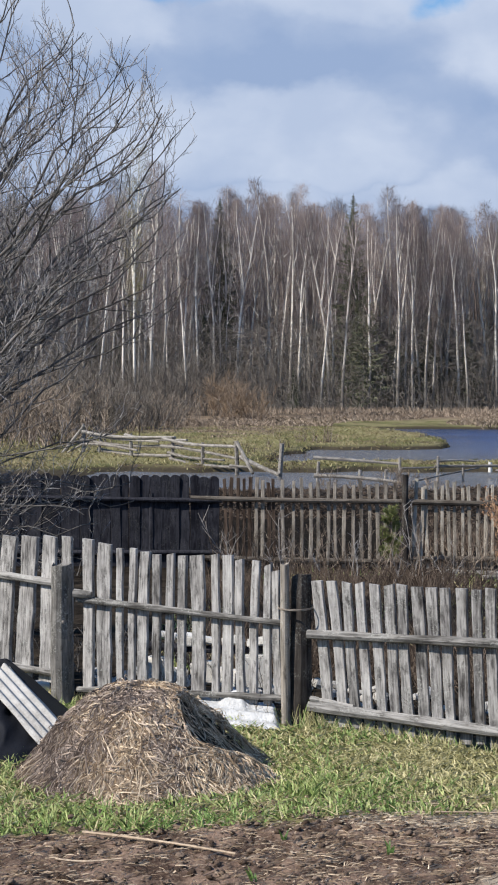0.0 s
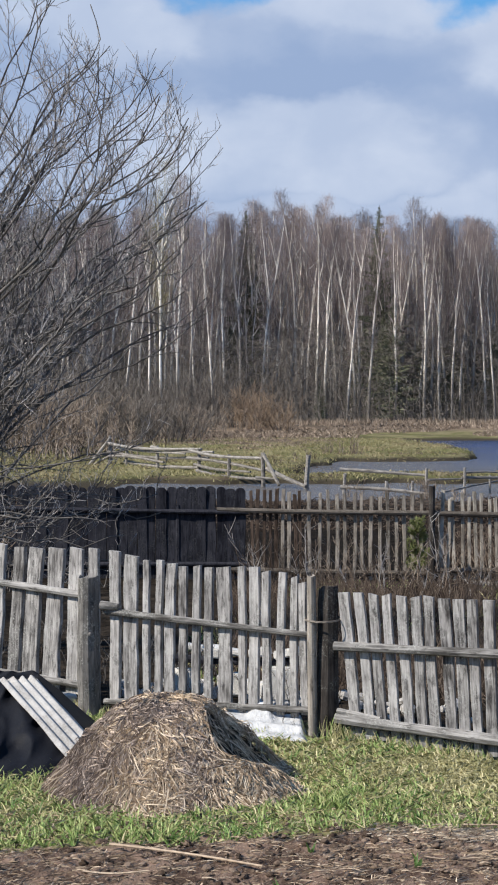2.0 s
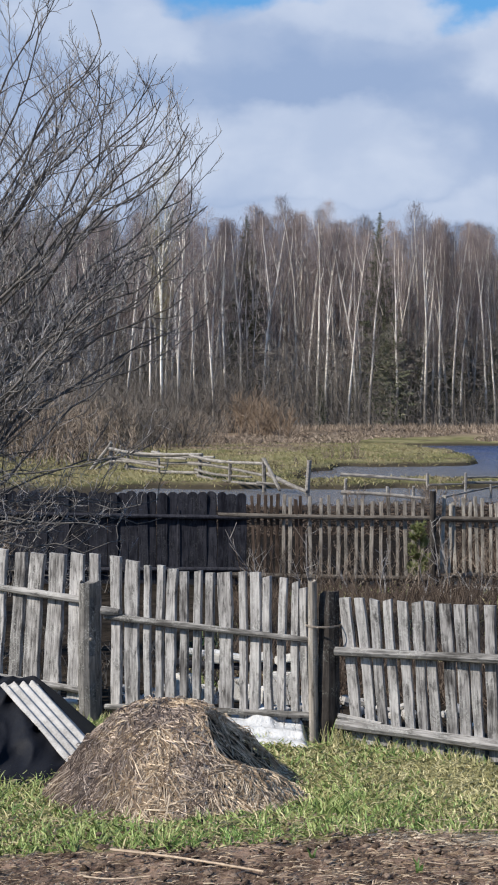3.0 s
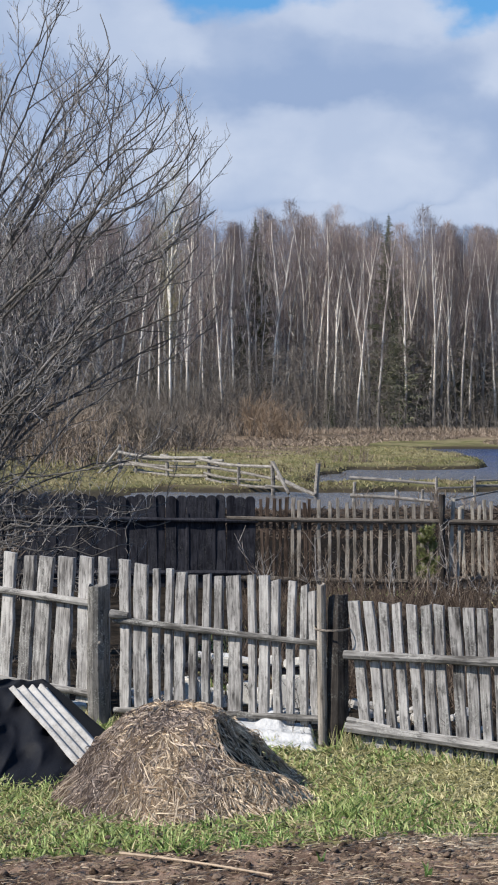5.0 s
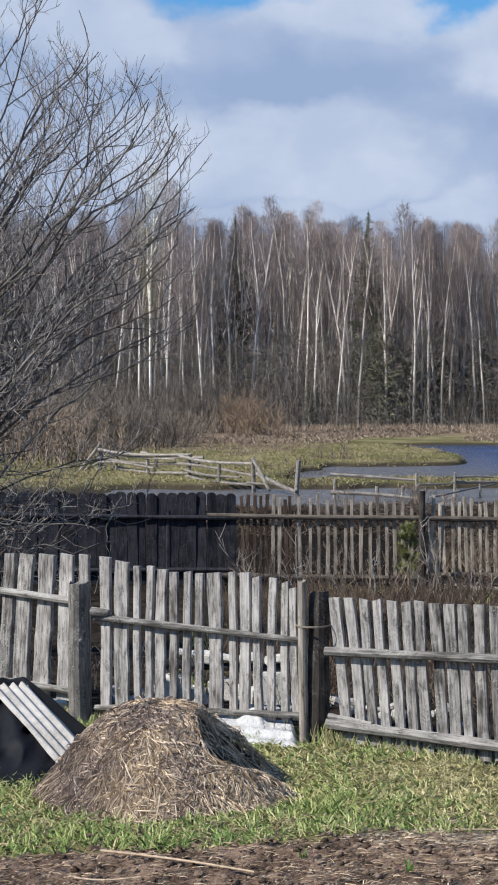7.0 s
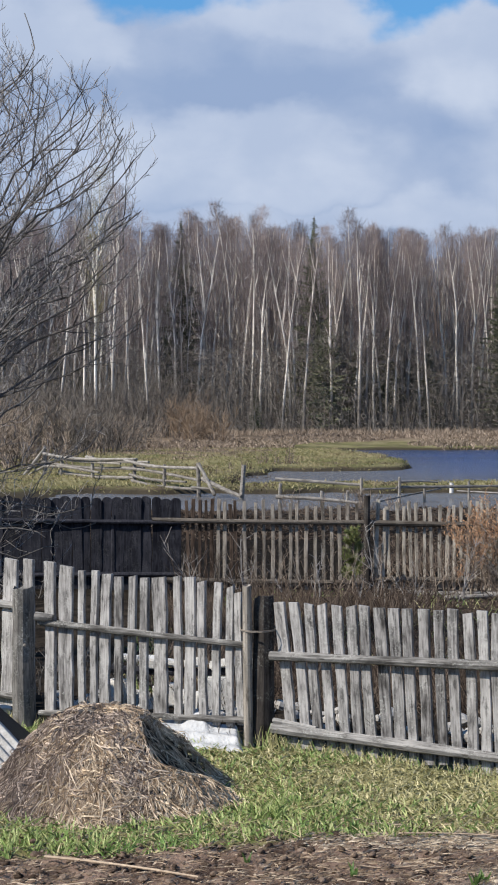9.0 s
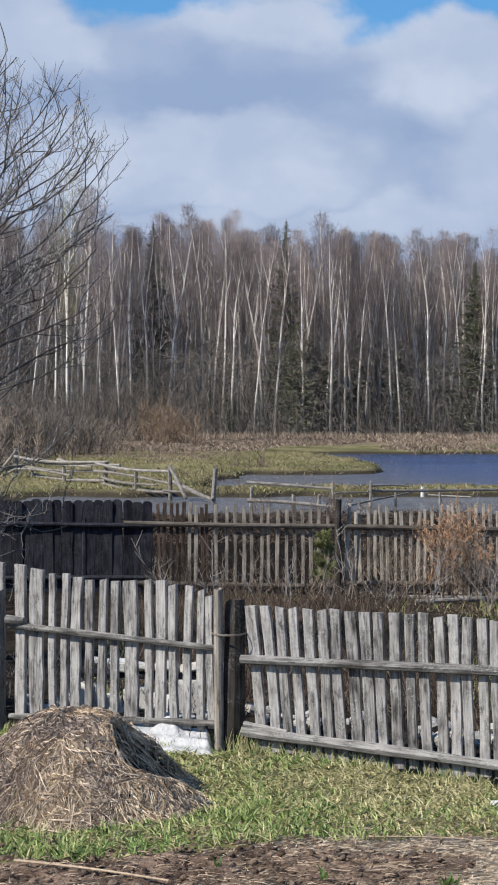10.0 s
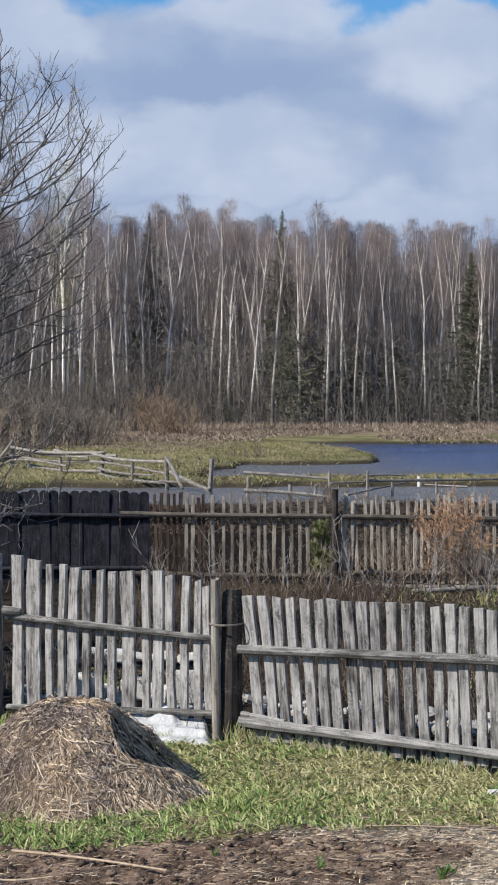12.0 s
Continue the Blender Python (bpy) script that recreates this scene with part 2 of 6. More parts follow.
def hay_material():
    """Straws from bleached gold to damp grey-brown, in large patches, each straw a little off."""

    def make(n, bsdf):
        p = place(n)
        isle = n.add("ShaderNodeNewGeometry").outputs["Random Per Island"]
        x = n.add("ShaderNodeSeparateXYZ", Vector=p).outputs[0]
        old = n.math("ADD", n.noise(p, 2.3, 4.0, 0.6), n.math("MULTIPLY", n.math("SUBTRACT", -0.80, x), 0.22))
        old = n.ramp(n.math("ADD", old, n.math("MULTIPLY", n.math("SUBTRACT", isle, 0.5), 0.22)), 0.42, 0.64)
        pale = n.math("FRACT", n.math("MULTIPLY", isle, 13.7))
        pale = n.math("MULTIPLY", pale, pale)
        col = n.mix(old, n.mix(pale, (0.23, 0.16, 0.10), (0.88, 0.71, 0.51)), n.mix(pale, (0.095, 0.071, 0.06), (0.56, 0.45, 0.37)))
        col = n.mix(n.ramp(n.noise(p, 30.0, 3.0, 0.6), 0.50, 0.68, 0.0, 0.5), col, (0.075, 0.055, 0.042))
        n.put(bsdf.inputs["Base Color"], col)

    return material("hay", make, 0.9)


# very dark: where it shows on the east face, the colour carries part of the shade
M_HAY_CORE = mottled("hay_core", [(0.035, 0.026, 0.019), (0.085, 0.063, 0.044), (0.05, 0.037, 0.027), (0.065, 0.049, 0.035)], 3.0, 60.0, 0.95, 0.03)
M_HAY = hay_material()
M_GRASS = mottled("fresh_grass", [(0.154, 0.270, 0.068), (0.275, 0.352, 0.110), (0.066, 0.105, 0.031), (0.440, 0.473, 0.209)], 0.8, 16.0, 0.6, contrast=0.75)
M_SPROUT = mottled("sprout_leaf", [(0.06, 0.12, 0.03), (0.09, 0.16, 0.04), (0.07, 0.13, 0.03), (0.12, 0.18, 0.06)], 3.0, 30.0, 0.5)
M_MEADOW = mottled("meadow_grass", [(0.15, 0.145, 0.06), (0.21, 0.192, 0.09), (0.16, 0.14, 0.075), (0.30, 0.265, 0.145)], 0.25, 2.0, 0.8)
M_DRY_GRASS = mottled("dry_grass", [(0.415, 0.385, 0.190), (0.325, 0.312, 0.140), (0.150, 0.142, 0.062), (0.600, 0.535, 0.325)], 1.0, 18.0, 0.8, contrast=0.5)
M_DEAD_MEADOW = mottled("dead_meadow_grass", [(0.20, 0.175, 0.10), (0.25, 0.21, 0.12), (0.17, 0.14, 0.085), (0.30, 0.26, 0.16)], 0.4, 4.0)
M_LEAF_LITTER = mottled("leaf_litter", [(0.20, 0.145, 0.108), (0.31, 0.235, 0.175), (0.16, 0.115, 0.088), (0.46, 0.365, 0.275)], 3.0, 30.0, contrast=0.5)
M_FAR_BIRCH = mottled("far_birch_bark", [(0.36, 0.325, 0.295), (0.50, 0.46, 0.42), (0.22, 0.195, 0.17), (0.66, 0.62, 0.57)], 0.3, 1.2, contrast=0.6)
M_STRAW = mottled("straw_litter", [(0.33, 0.245, 0.17), (0.50, 0.39, 0.28), (0.22, 0.16, 0.118), (0.72, 0.59, 0.445)], 2.0, 20.0, contrast=0.5)
M_PALE_STRAW = mottled("bleached_straw", [(0.52, 0.43, 0.325), (0.68, 0.575, 0.45), (0.38, 0.30, 0.22), (0.80, 0.70, 0.56)], 2.0, 20.0, contrast=0.35)
M_CLOD = mottled("soil_clods", [(0.08, 0.056, 0.042), (0.17, 0.123, 0.093), (0.10, 0.072, 0.055), (0.24, 0.18, 0.138)], 4.0, 60.0, 0.95, 0.02, 0.6)
M_TARP = mottled("black_tarpaulin", [(0.006, 0.0065, 0.009), (0.010, 0.011, 0.015), (0.008, 0.0085, 0.011), (0.013, 0.014, 0.018)], 2.0, 12.0, 0.6, 0.004)
M_TARP.node_tree.nodes["Principled BSDF"].inputs["Specular IOR Level"].default_value = 0.10
M_SLATE = mottled("asbestos_cement", [(0.42, 0.405, 0.385), (0.25, 0.238, 0.222), (0.48, 0.465, 0.44), (0.36, 0.345, 0.325)], 6.0, 60.0, 0.9, 0.002)
M_FILM = mottled("white_film", [(0.47, 0.475, 0.48), (0.33, 0.335, 0.345), (0.54, 0.54, 0.54), (0.42, 0.425, 0.435)], 5.0, 16.0, 0.45, 0.014)
M_WHITE = mottled("flaking_white_paint", [(0.62, 0.61, 0.585), (0.46, 0.445, 0.415), (0.68, 0.67, 0.65), (0.56, 0.545, 0.515)], 8.0, 60.0, 0.7, 0.004)
M_TWIG = mottled("grey_bark", [(0.19, 0.178, 0.173), (0.295, 0.279, 0.27), (0.215, 0.203, 0.197), (0.43, 0.406, 0.39)], 1.5, 25.0, 0.85, 0.003)
M_LIMB = mottled("rough_grey_bark", [(0.066, 0.061, 0.058), (0.175, 0.164, 0.155), (0.097, 0.090, 0.085), (0.133, 0.124, 0.117)], 3.0, 40.0, 0.9, 0.008)
M_BIRCH = bark_birch("birch_bark")
M_BIRCH_TWIG = mottled("birch_twigs", [(0.190, 0.155, 0.147), (0.255, 0.207, 0.198), (0.21, 0.172, 0.164), (0.37, 0.31, 0.295)], 0.15, 2.0, contrast=0.5)
M_DEEP_WOOD = mottled("deep_wood_twigs", [(0.136, 0.111, 0.105), (0.188, 0.153, 0.145), (0.15, 0.123, 0.116), (0.29, 0.243, 0.228)], 0.15, 2.0, contrast=0.6)
M_STEM = mottled("underwood_stems", [(0.094, 0.082, 0.073), (0.142, 0.125, 0.110), (0.110, 0.097, 0.086), (0.21, 0.188, 0.167)], 0.12, 2.0, contrast=0.6)
M_UNDER = mottled("underwood_brush", [(0.128, 0.112, 0.099), (0.184, 0.163, 0.144), (0.150, 0.131, 0.115), (0.250, 0.224, 0.198)], 0.12, 2.0, contrast=0.5)
M_SPRUCE = mottled("spruce_needles", [(0.11, 0.12, 0.072), (0.145, 0.155, 0.092), (0.118, 0.128, 0.078), (0.20, 0.20, 0.128)], 0.4, 4.0, 0.8)
M_OLIVE = mottled("aspen_buds", [(0.13, 0.125, 0.06), (0.18, 0.165, 0.08), (0.14, 0.12, 0.07), (0.22, 0.20, 0.10)], 0.3, 4.0)
M_WILLOW = mottled("orange_willow_twigs", [(0.19, 0.138, 0.10), (0.245, 0.178, 0.125), (0.18, 0.138, 0.105), (0.28, 0.21, 0.15)], 0.5, 5.0)
M_RUST = mottled("rusty_dry_leaves", [(0.40, 0.215, 0.12), (0.46, 0.27, 0.16), (0.31, 0.185, 0.115), (0.50, 0.335, 0.21)], 2.0, 14.0)
M_PINE = mottled("young_pine_needles", [(0.10, 0.125, 0.042), (0.145, 0.165, 0.055), (0.11, 0.13, 0.048), (0.21, 0.215, 0.085)], 3.0, 30.0, 0.7)
M_BRAMBLE = mottled("dead_bramble", [(0.14, 0.11, 0.088), (0.23, 0.183, 0.147), (0.17, 0.13, 0.105), (0.36, 0.30, 0.24)], 1.5, 20.0, contrast=0.75)
M_REED = mottled("dry_reed", [(0.175, 0.135, 0.104), (0.25, 0.195, 0.15), (0.145, 0.114, 0.09), (0.38, 0.305, 0.235)], 0.2, 3.0, contrast=0.5)
M_WIRE = mottled("rusty_wire", [(0.17, 0.145, 0.12), (0.24, 0.205, 0.17), (0.13, 0.11, 0.095), (0.28, 0.24, 0.2)], 9.0, 60.0, 0.6, 0.001)

# stalks toned down too, to carry some of the shade between the fences
M_STALK = mottled("dead_weed_stalks", [(0.052, 0.039, 0.032), (0.098, 0.074, 0.060), (0.066, 0.049, 0.040), (0.16, 0.126, 0.10)], 0.6, 8.0, contrast=0.7)
M_GREY_PALING = wood("grey_paling_wood", (0.105, 0.09, 0.075), (0.62, 0.56, 0.475), 0.45)


# ---- mesh helpers ----
class Soup:
    """Vertices and faces of one mesh, gathered piece by piece."""

    def __init__(self):
        self.v, self.f = [], []

    def tube(self, pts, radii, sides=6, cap=True, flat=1.0):
        """A bent, tapering round bar."""
        pts = [Vector(p) for p in pts]
        base, last = len(self.v), len(pts) - 1
        for i, p in enumerate(pts):
            d = (pts[min(i + 1, last)] - pts[max(i - 1, 0)])
            if d.length < 1e-9:
                d = Vector((0, 0, 1))
            d.normalize()
            a = d.orthogonal() if abs(d.z) > 0.95 else d.cross(Vector((0, 0, 1)))
            a.normalize()
            b = d.cross(a)
            for k in range(sides):
                w = 2 * math.pi * k / sides
                q = p + (a * math.cos(w) + b * math.sin(w) * flat) * radii[i]
                self.v.append((q.x, q.y, q.z))
        for i in range(last):
            for k in range(sides):
                u, w = base + i * sides + k, base + i * sides + (k + 1) % sides
                self.f.append((u, w, w + sides, u + sides))
        if cap:
            self.f.append(tuple(range(base + sides - 1, base - 1, -1)))
            self.f.append(tuple(range(base + last * sides, base + (last + 1) * sides)))

    def blade(self, p, tip, width, bend=(0, 0, 0)):
        """A narrow leaf of grass or straw: a folded strip that ends in a point."""
        p, tip, bend = Vector(p), Vector(tip), Vector(bend)
        d = tip - p
        s = d.cross(Vector((0.3, 1.0, 0.15)))
        s = s.normalized() * width / 2 if s.length > 1e-9 else Vector((width / 2, 0, 0))
        m = (p + tip) / 2 + bend
        i = len(self.v)
        self.v += [tuple(p - s), tuple(p + s), tuple(m - s * 0.8), tuple(m + s * 0.8), tuple(tip)]
        self.f += [(i, i + 1, i + 3, i + 2), (i + 2, i + 3, i + 4)]

    def sliver(self, p, tip, width):
        """One thin tapering twig, far off."""
        d = Vector(tip) - Vector(p)
        w = d.cross(Vector((0.2, 1.0, 0.1)))
        w = w.normalized() * width / 2 if w.length > 1e-9 else Vector((width / 2, 0, 0))
        i = len(self.v)
        self.v += [(p[0] - w.x, p[1] - w.y, p[2] - w.z), (p[0] + w.x, p[1] + w.y, p[2] + w.z), tuple(tip)]
        self.f.append((i, i + 1, i + 2))

    def mesh(self, name, mat, smooth=False):
        me = bpy.data.meshes.new(name)
        me.from_pydata(self.v, [], self.f)
        me.update()
        me.materials.append(mat)
        if smooth:
            me.shade_smooth()
        return me


def thing(name, at=(0, 0, 0), turn=0.0, **tags):
    """The empty at a thing's base that carries its parts."""
    ob = new(name)
    ob.matrix_basis = pose(*at, 0, 0, turn)
    ob.empty_display_size = 0.2
    return tagged(ob, **tags)


def piece(name, me, parent, m=None, label="", kind=""):
    ob = new(name, me)
    ob.parent = parent
    if m is not None:
        ob.matrix_basis = m
    return tagged(ob, label=label, kind=kind)


def board_mesh(name, w, h, t, mat, rnd, top="flat", seg=8):
    """A sawn picket: bowed, chipped edges, uneven width, a cut or worn top. Foot at z = 0."""
    bm = bmesh.new()
    rows = []
    bow, lean = rnd.uniform(-0.012, 0.012) * h, rnd.uniform(-0.004, 0.004)
    for i in range(seg + 1):
        u = i / seg
        wl, wr = w / 2 * rnd.uniform(0.88, 1.07), w / 2 * rnd.uniform(0.88, 1.07)
        cx, cy = lean * u + bow * math.sin(math.pi * u), rnd.uniform(-0.003, 0.003)
        zl = zr = u * h
        if i == seg and top == "flat":
            zl, zr = zl + rnd.uniform(-0.014, 0.010), zr + rnd.uniform(-0.014, 0.010)
        e = min(0.004, t / 4)
        ring = [(cx - wl, cy - t / 2 + e, zl), (cx - wl + e, cy - t / 2, zl), (cx + wr - e, cy - t / 2, zr), (cx + wr, cy - t / 2 + e, zr), (cx + wr, cy + t / 2, zr), (cx - wl, cy + t / 2, zl)]
        rows.append([bm.verts.new(p) for p in ring])
    if top == "round":
        for k, (s, up) in enumerate(((0.84, 0.020), (0.58, 0.038), (0.25, 0.047))):
            ring = [(v.co.x * s, v.co.y, h + up * w / 0.16) for v in rows[seg]]
            rows.append([bm.verts.new(p) for p in ring])
    for a, b in zip(rows, rows[1:]):
        for k in range(6):
            bm.faces.new((a[k], a[(k + 1) % 6], b[(k + 1) % 6], b[k]))
    bm.faces.new(rows[0][::-1])
    bm.faces.new(rows[-1])
    me = bpy.data.meshes.new(name)
    bm.to_mesh(me)
    bm.free()
    me.materials.append(mat)
    return me


def pole_mesh(name, length, r0, r1, mat, rnd, sides=9, seg=8, wob=0.012, upright=False, flat=1.0):
    """A debarked pole or post with knots and a slight bend, from the origin along x (or up)."""
    s = Soup()
    pts, rad = [], []
    a, b = rnd.uniform(-wob, wob), rnd.uniform(-wob, wob)
    for i in range(seg + 1):
        u = i / seg
        q = (a * math.sin(math.pi * u) * length, b * math.sin(math.pi * u * 1.3) * length)
        pts.append((q[0], q[1], u * length) if upright else (u * length, q[0], q[1]))
        rad.append((r0 + (r1 - r0) * u) * (rnd.uniform(0.94, 1.05) if upright else rnd.uniform(0.86, 1.12)))
    s.tube(pts, rad, sides, True, flat)
    for i, v in enumerate(s.v):
        if upright and i >= seg * sides:
            s.v[i] = (v[0], v[1], v[2] + rnd.uniform(-0.02, 0.02))
    return s.mesh(name, mat, False)


def between(a, b):
    """The pose whose x axis runs from a to b."""
    a, b = Vector(a), Vector(b)
    x = (b - a).normalized()
    y = Vector((0, 0, 1)).cross(x).normalized()
    z = x.cross(y)
    m = Matrix((x, y, z)).transposed().to_4x4()
    return Matrix.Translation(a) @ m


# ---- ground and water ----
def smooth(a, b, v):
    u = min(1.0, max(0.0, (v - a) / (b - a)))
    return u * u * (3 - 2 * u)


SHORE = ((60.0, 8.0), (78.0, 8.6), (88.0, 10.6), (104.0, 10.5), (119.0, 9.2), (124.0, 8.0), (128.0, 8.4))


def wetness(x, y):
    """1 inside the flood water, 0 on land."""
    w = noise.noise(Vector((x * 0.35, y * 0.16, 3.0))) * 1.6 + noise.noise(Vector((x * 1.2, y * 0.5, 9.0))) * 0.5
    yw = y + w
    ditch = smooth(47, 48.5, yw) * smooth(61.6, 60.0, yw) * smooth(-7.5, -4.0, x + w)
    stream = smooth(66.6, 68.2, yw) * smooth(85.0, 83.0, yw) * smooth(0.6, 2.4, x + w - 0.16 * max(0.0, y - 72.0))
    edge = np.interp(y, [s[0] for s in SHORE], [s[1] for s in SHORE])
    lake = smooth(66.6, 68.2, yw) * smooth(128.0, 125.0, yw) * smooth(edge - 0.25, edge + 0.35, x + w * 0.25)
    return max(ditch, stream, lake)


def height(x, y):
    z = 1.22 * smooth(8.6, 0.5, y) + 0.03 * noise.noise(Vector((x * 0.5, y * 0.5, 0.0)))
    z -= 0.15 * smooth(0.4, 3.6, x) * smooth(11.0, 12.6, y) * smooth(22.0, 15.0, y)
    if y < 18:
        z += 0.012 * noise.noise(Vector((x * 2.5, y * 2.5, 4.0)))
        if y < 11.3:
            z += 0.03 * noise.noise(Vector((x * 1.3, y * 3.0, 1.0))) + 0.040 * noise.noise(Vector((x * 9, y * 7, 2.0))) + 0.030 * noise.noise(Vector((x * 15, y * 15, 5.0)))
        return z
    if y > 40:
        z += 0.10 * noise.noise(Vector((x * 0.12, y * 0.06, 6.0))) + 0.07 * noise.noise(Vector((x * 0.6, y * 0.4, 7.0))) + 0.04 * noise.noise(Vector((x * 1.7, y * 1.1, 2.0)))
        z += 0.16 * smooth(84, 90, y) * smooth(126, 112, y)
        z += 0.35 * smooth(140, 190, y)
        if y < 135:
            z = z * (1 - 0.6 * wetness(x, y)) - 0.75 * wetness(x, y)
    return z


def build_ground():
    ys = list(np.arange(-12, 8, 1.0)) + list(np.arange(8, 17.5, 0.055)) + list(np.arange(17.5, 44, 0.5)) + list(np.arange(44, 80, 0.4)) + list(np.arange(80, 135, 0.8))
    ys += list(np.geomspace(135, 2600, 50))
    cols = 150
    v, f = [], []
    for y in ys:
        half = 4.2 + max(0.0, y) * 0.30 if y < 60 else 22.2 + (y - 60) * 0.8
        if y < 8:
            half = 12.0 - 5.4 * smooth(-2, 8, y)
        for k in range(cols):
            u = 2 * k / (cols - 1) - 1
            x = half * (0.55 * u + 0.45 * u ** 3)
            v.append((x, float(y), height(x, y)))
    for r in range(len(ys) - 1):
        for k in range(cols - 1):
            a = r * cols + k
            f.append((a, a + 1, a + cols + 1, a + cols))
    me = bpy.data.meshes.new("ground")
    me.from_pydata(v, [], f)
    me.materials.append(M_GROUND)
    me.shade_smooth()
    tagged(new("ground", me), "tilled brown soil, spring grass and flooded meadow", "ground", kind="structure")
    s = Soup()
    s.v = [(-30, 44, -0.22), (160, 44, -0.22), (160, 140, -0.22), (-30, 140, -0.22)]
    s.f = [(0, 1, 2, 3)]
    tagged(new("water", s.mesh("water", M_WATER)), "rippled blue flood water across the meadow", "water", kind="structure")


build_ground()


# ---- the picket fence, with its gate ----
P_END, P_LEFT, P_GATE, P_FAR = (-4.6, 16.89), (-1.69, 15.0), (0.36, 13.98), (5.6, 11.8)


class Line:
    """A straight run of fence on the plan."""

    def __init__(self, a, b):
        self.a, d = Vector((*a, 0)), Vector((*b, 0)) - Vector((*a, 0))
        self.len, self.d = d.length, d.normalized()
        self.turn = math.degrees(math.atan2(d.y, d.x))

    def at(self, s, off=0.0, z=0.0):
        """off: towards the yard."""
        p = self.a + self.d * s + Vector((self.d.y, -self.d.x, 0)) * off
        return Vector((p.x, p.y, z))


def fence_run(name, line, pickets, rails, seed, label, mat=None, rail_mat=None, top="flat", foot=0.05, thick=0.036, rail_r=0.035, parent_kind="fence", rail_flat=1.0, fall=0.0):
    """pickets: along, width, top, lean; rails: along, height at its start, along, height at its end."""
    rnd = random.Random(seed)
    t = thing(name, line.at(0), 0.0, label=label, category=parent_kind, group="picket fence round the yard" if "picket" in name else "")
    inv = t.matrix_basis.inverted()
    for s, w, top_z, lean, *own in pickets:
        z0 = foot - fall * s + rnd.uniform(-0.02, 0.02)
        me = board_mesh("picket", w, top_z - z0, thick * rnd.uniform(0.85, 1.15), own[0] if own else mat or M_PICKET, rnd, top)
        m = Matrix.Translation(line.at(s, rnd.uniform(-0.004, 0.004), z0)) @ pose(0, 0, 0, rnd.uniform(-0.8, 0.8), lean, line.turn + rnd.uniform(-3, 3))
        piece("picket", me, t, inv @ m)
    for s0, z0, s1, z1, r in rails:
        off = thick / 2 + r * rail_flat * 0.85 if rail_flat < 1 else thick / 2 + r * 0.8
        a, b = line.at(s0, off, z0), line.at(s1, off, z1)
        me = pole_mesh("rail", (b - a).length, r * rnd.uniform(0.95, 1.15), r * rnd.uniform(0.85, 1.0), rail_mat or M_RAIL, rnd, 8, 18, 0.004)
        piece("rail", me, t, inv @ between(a, b))
    return t


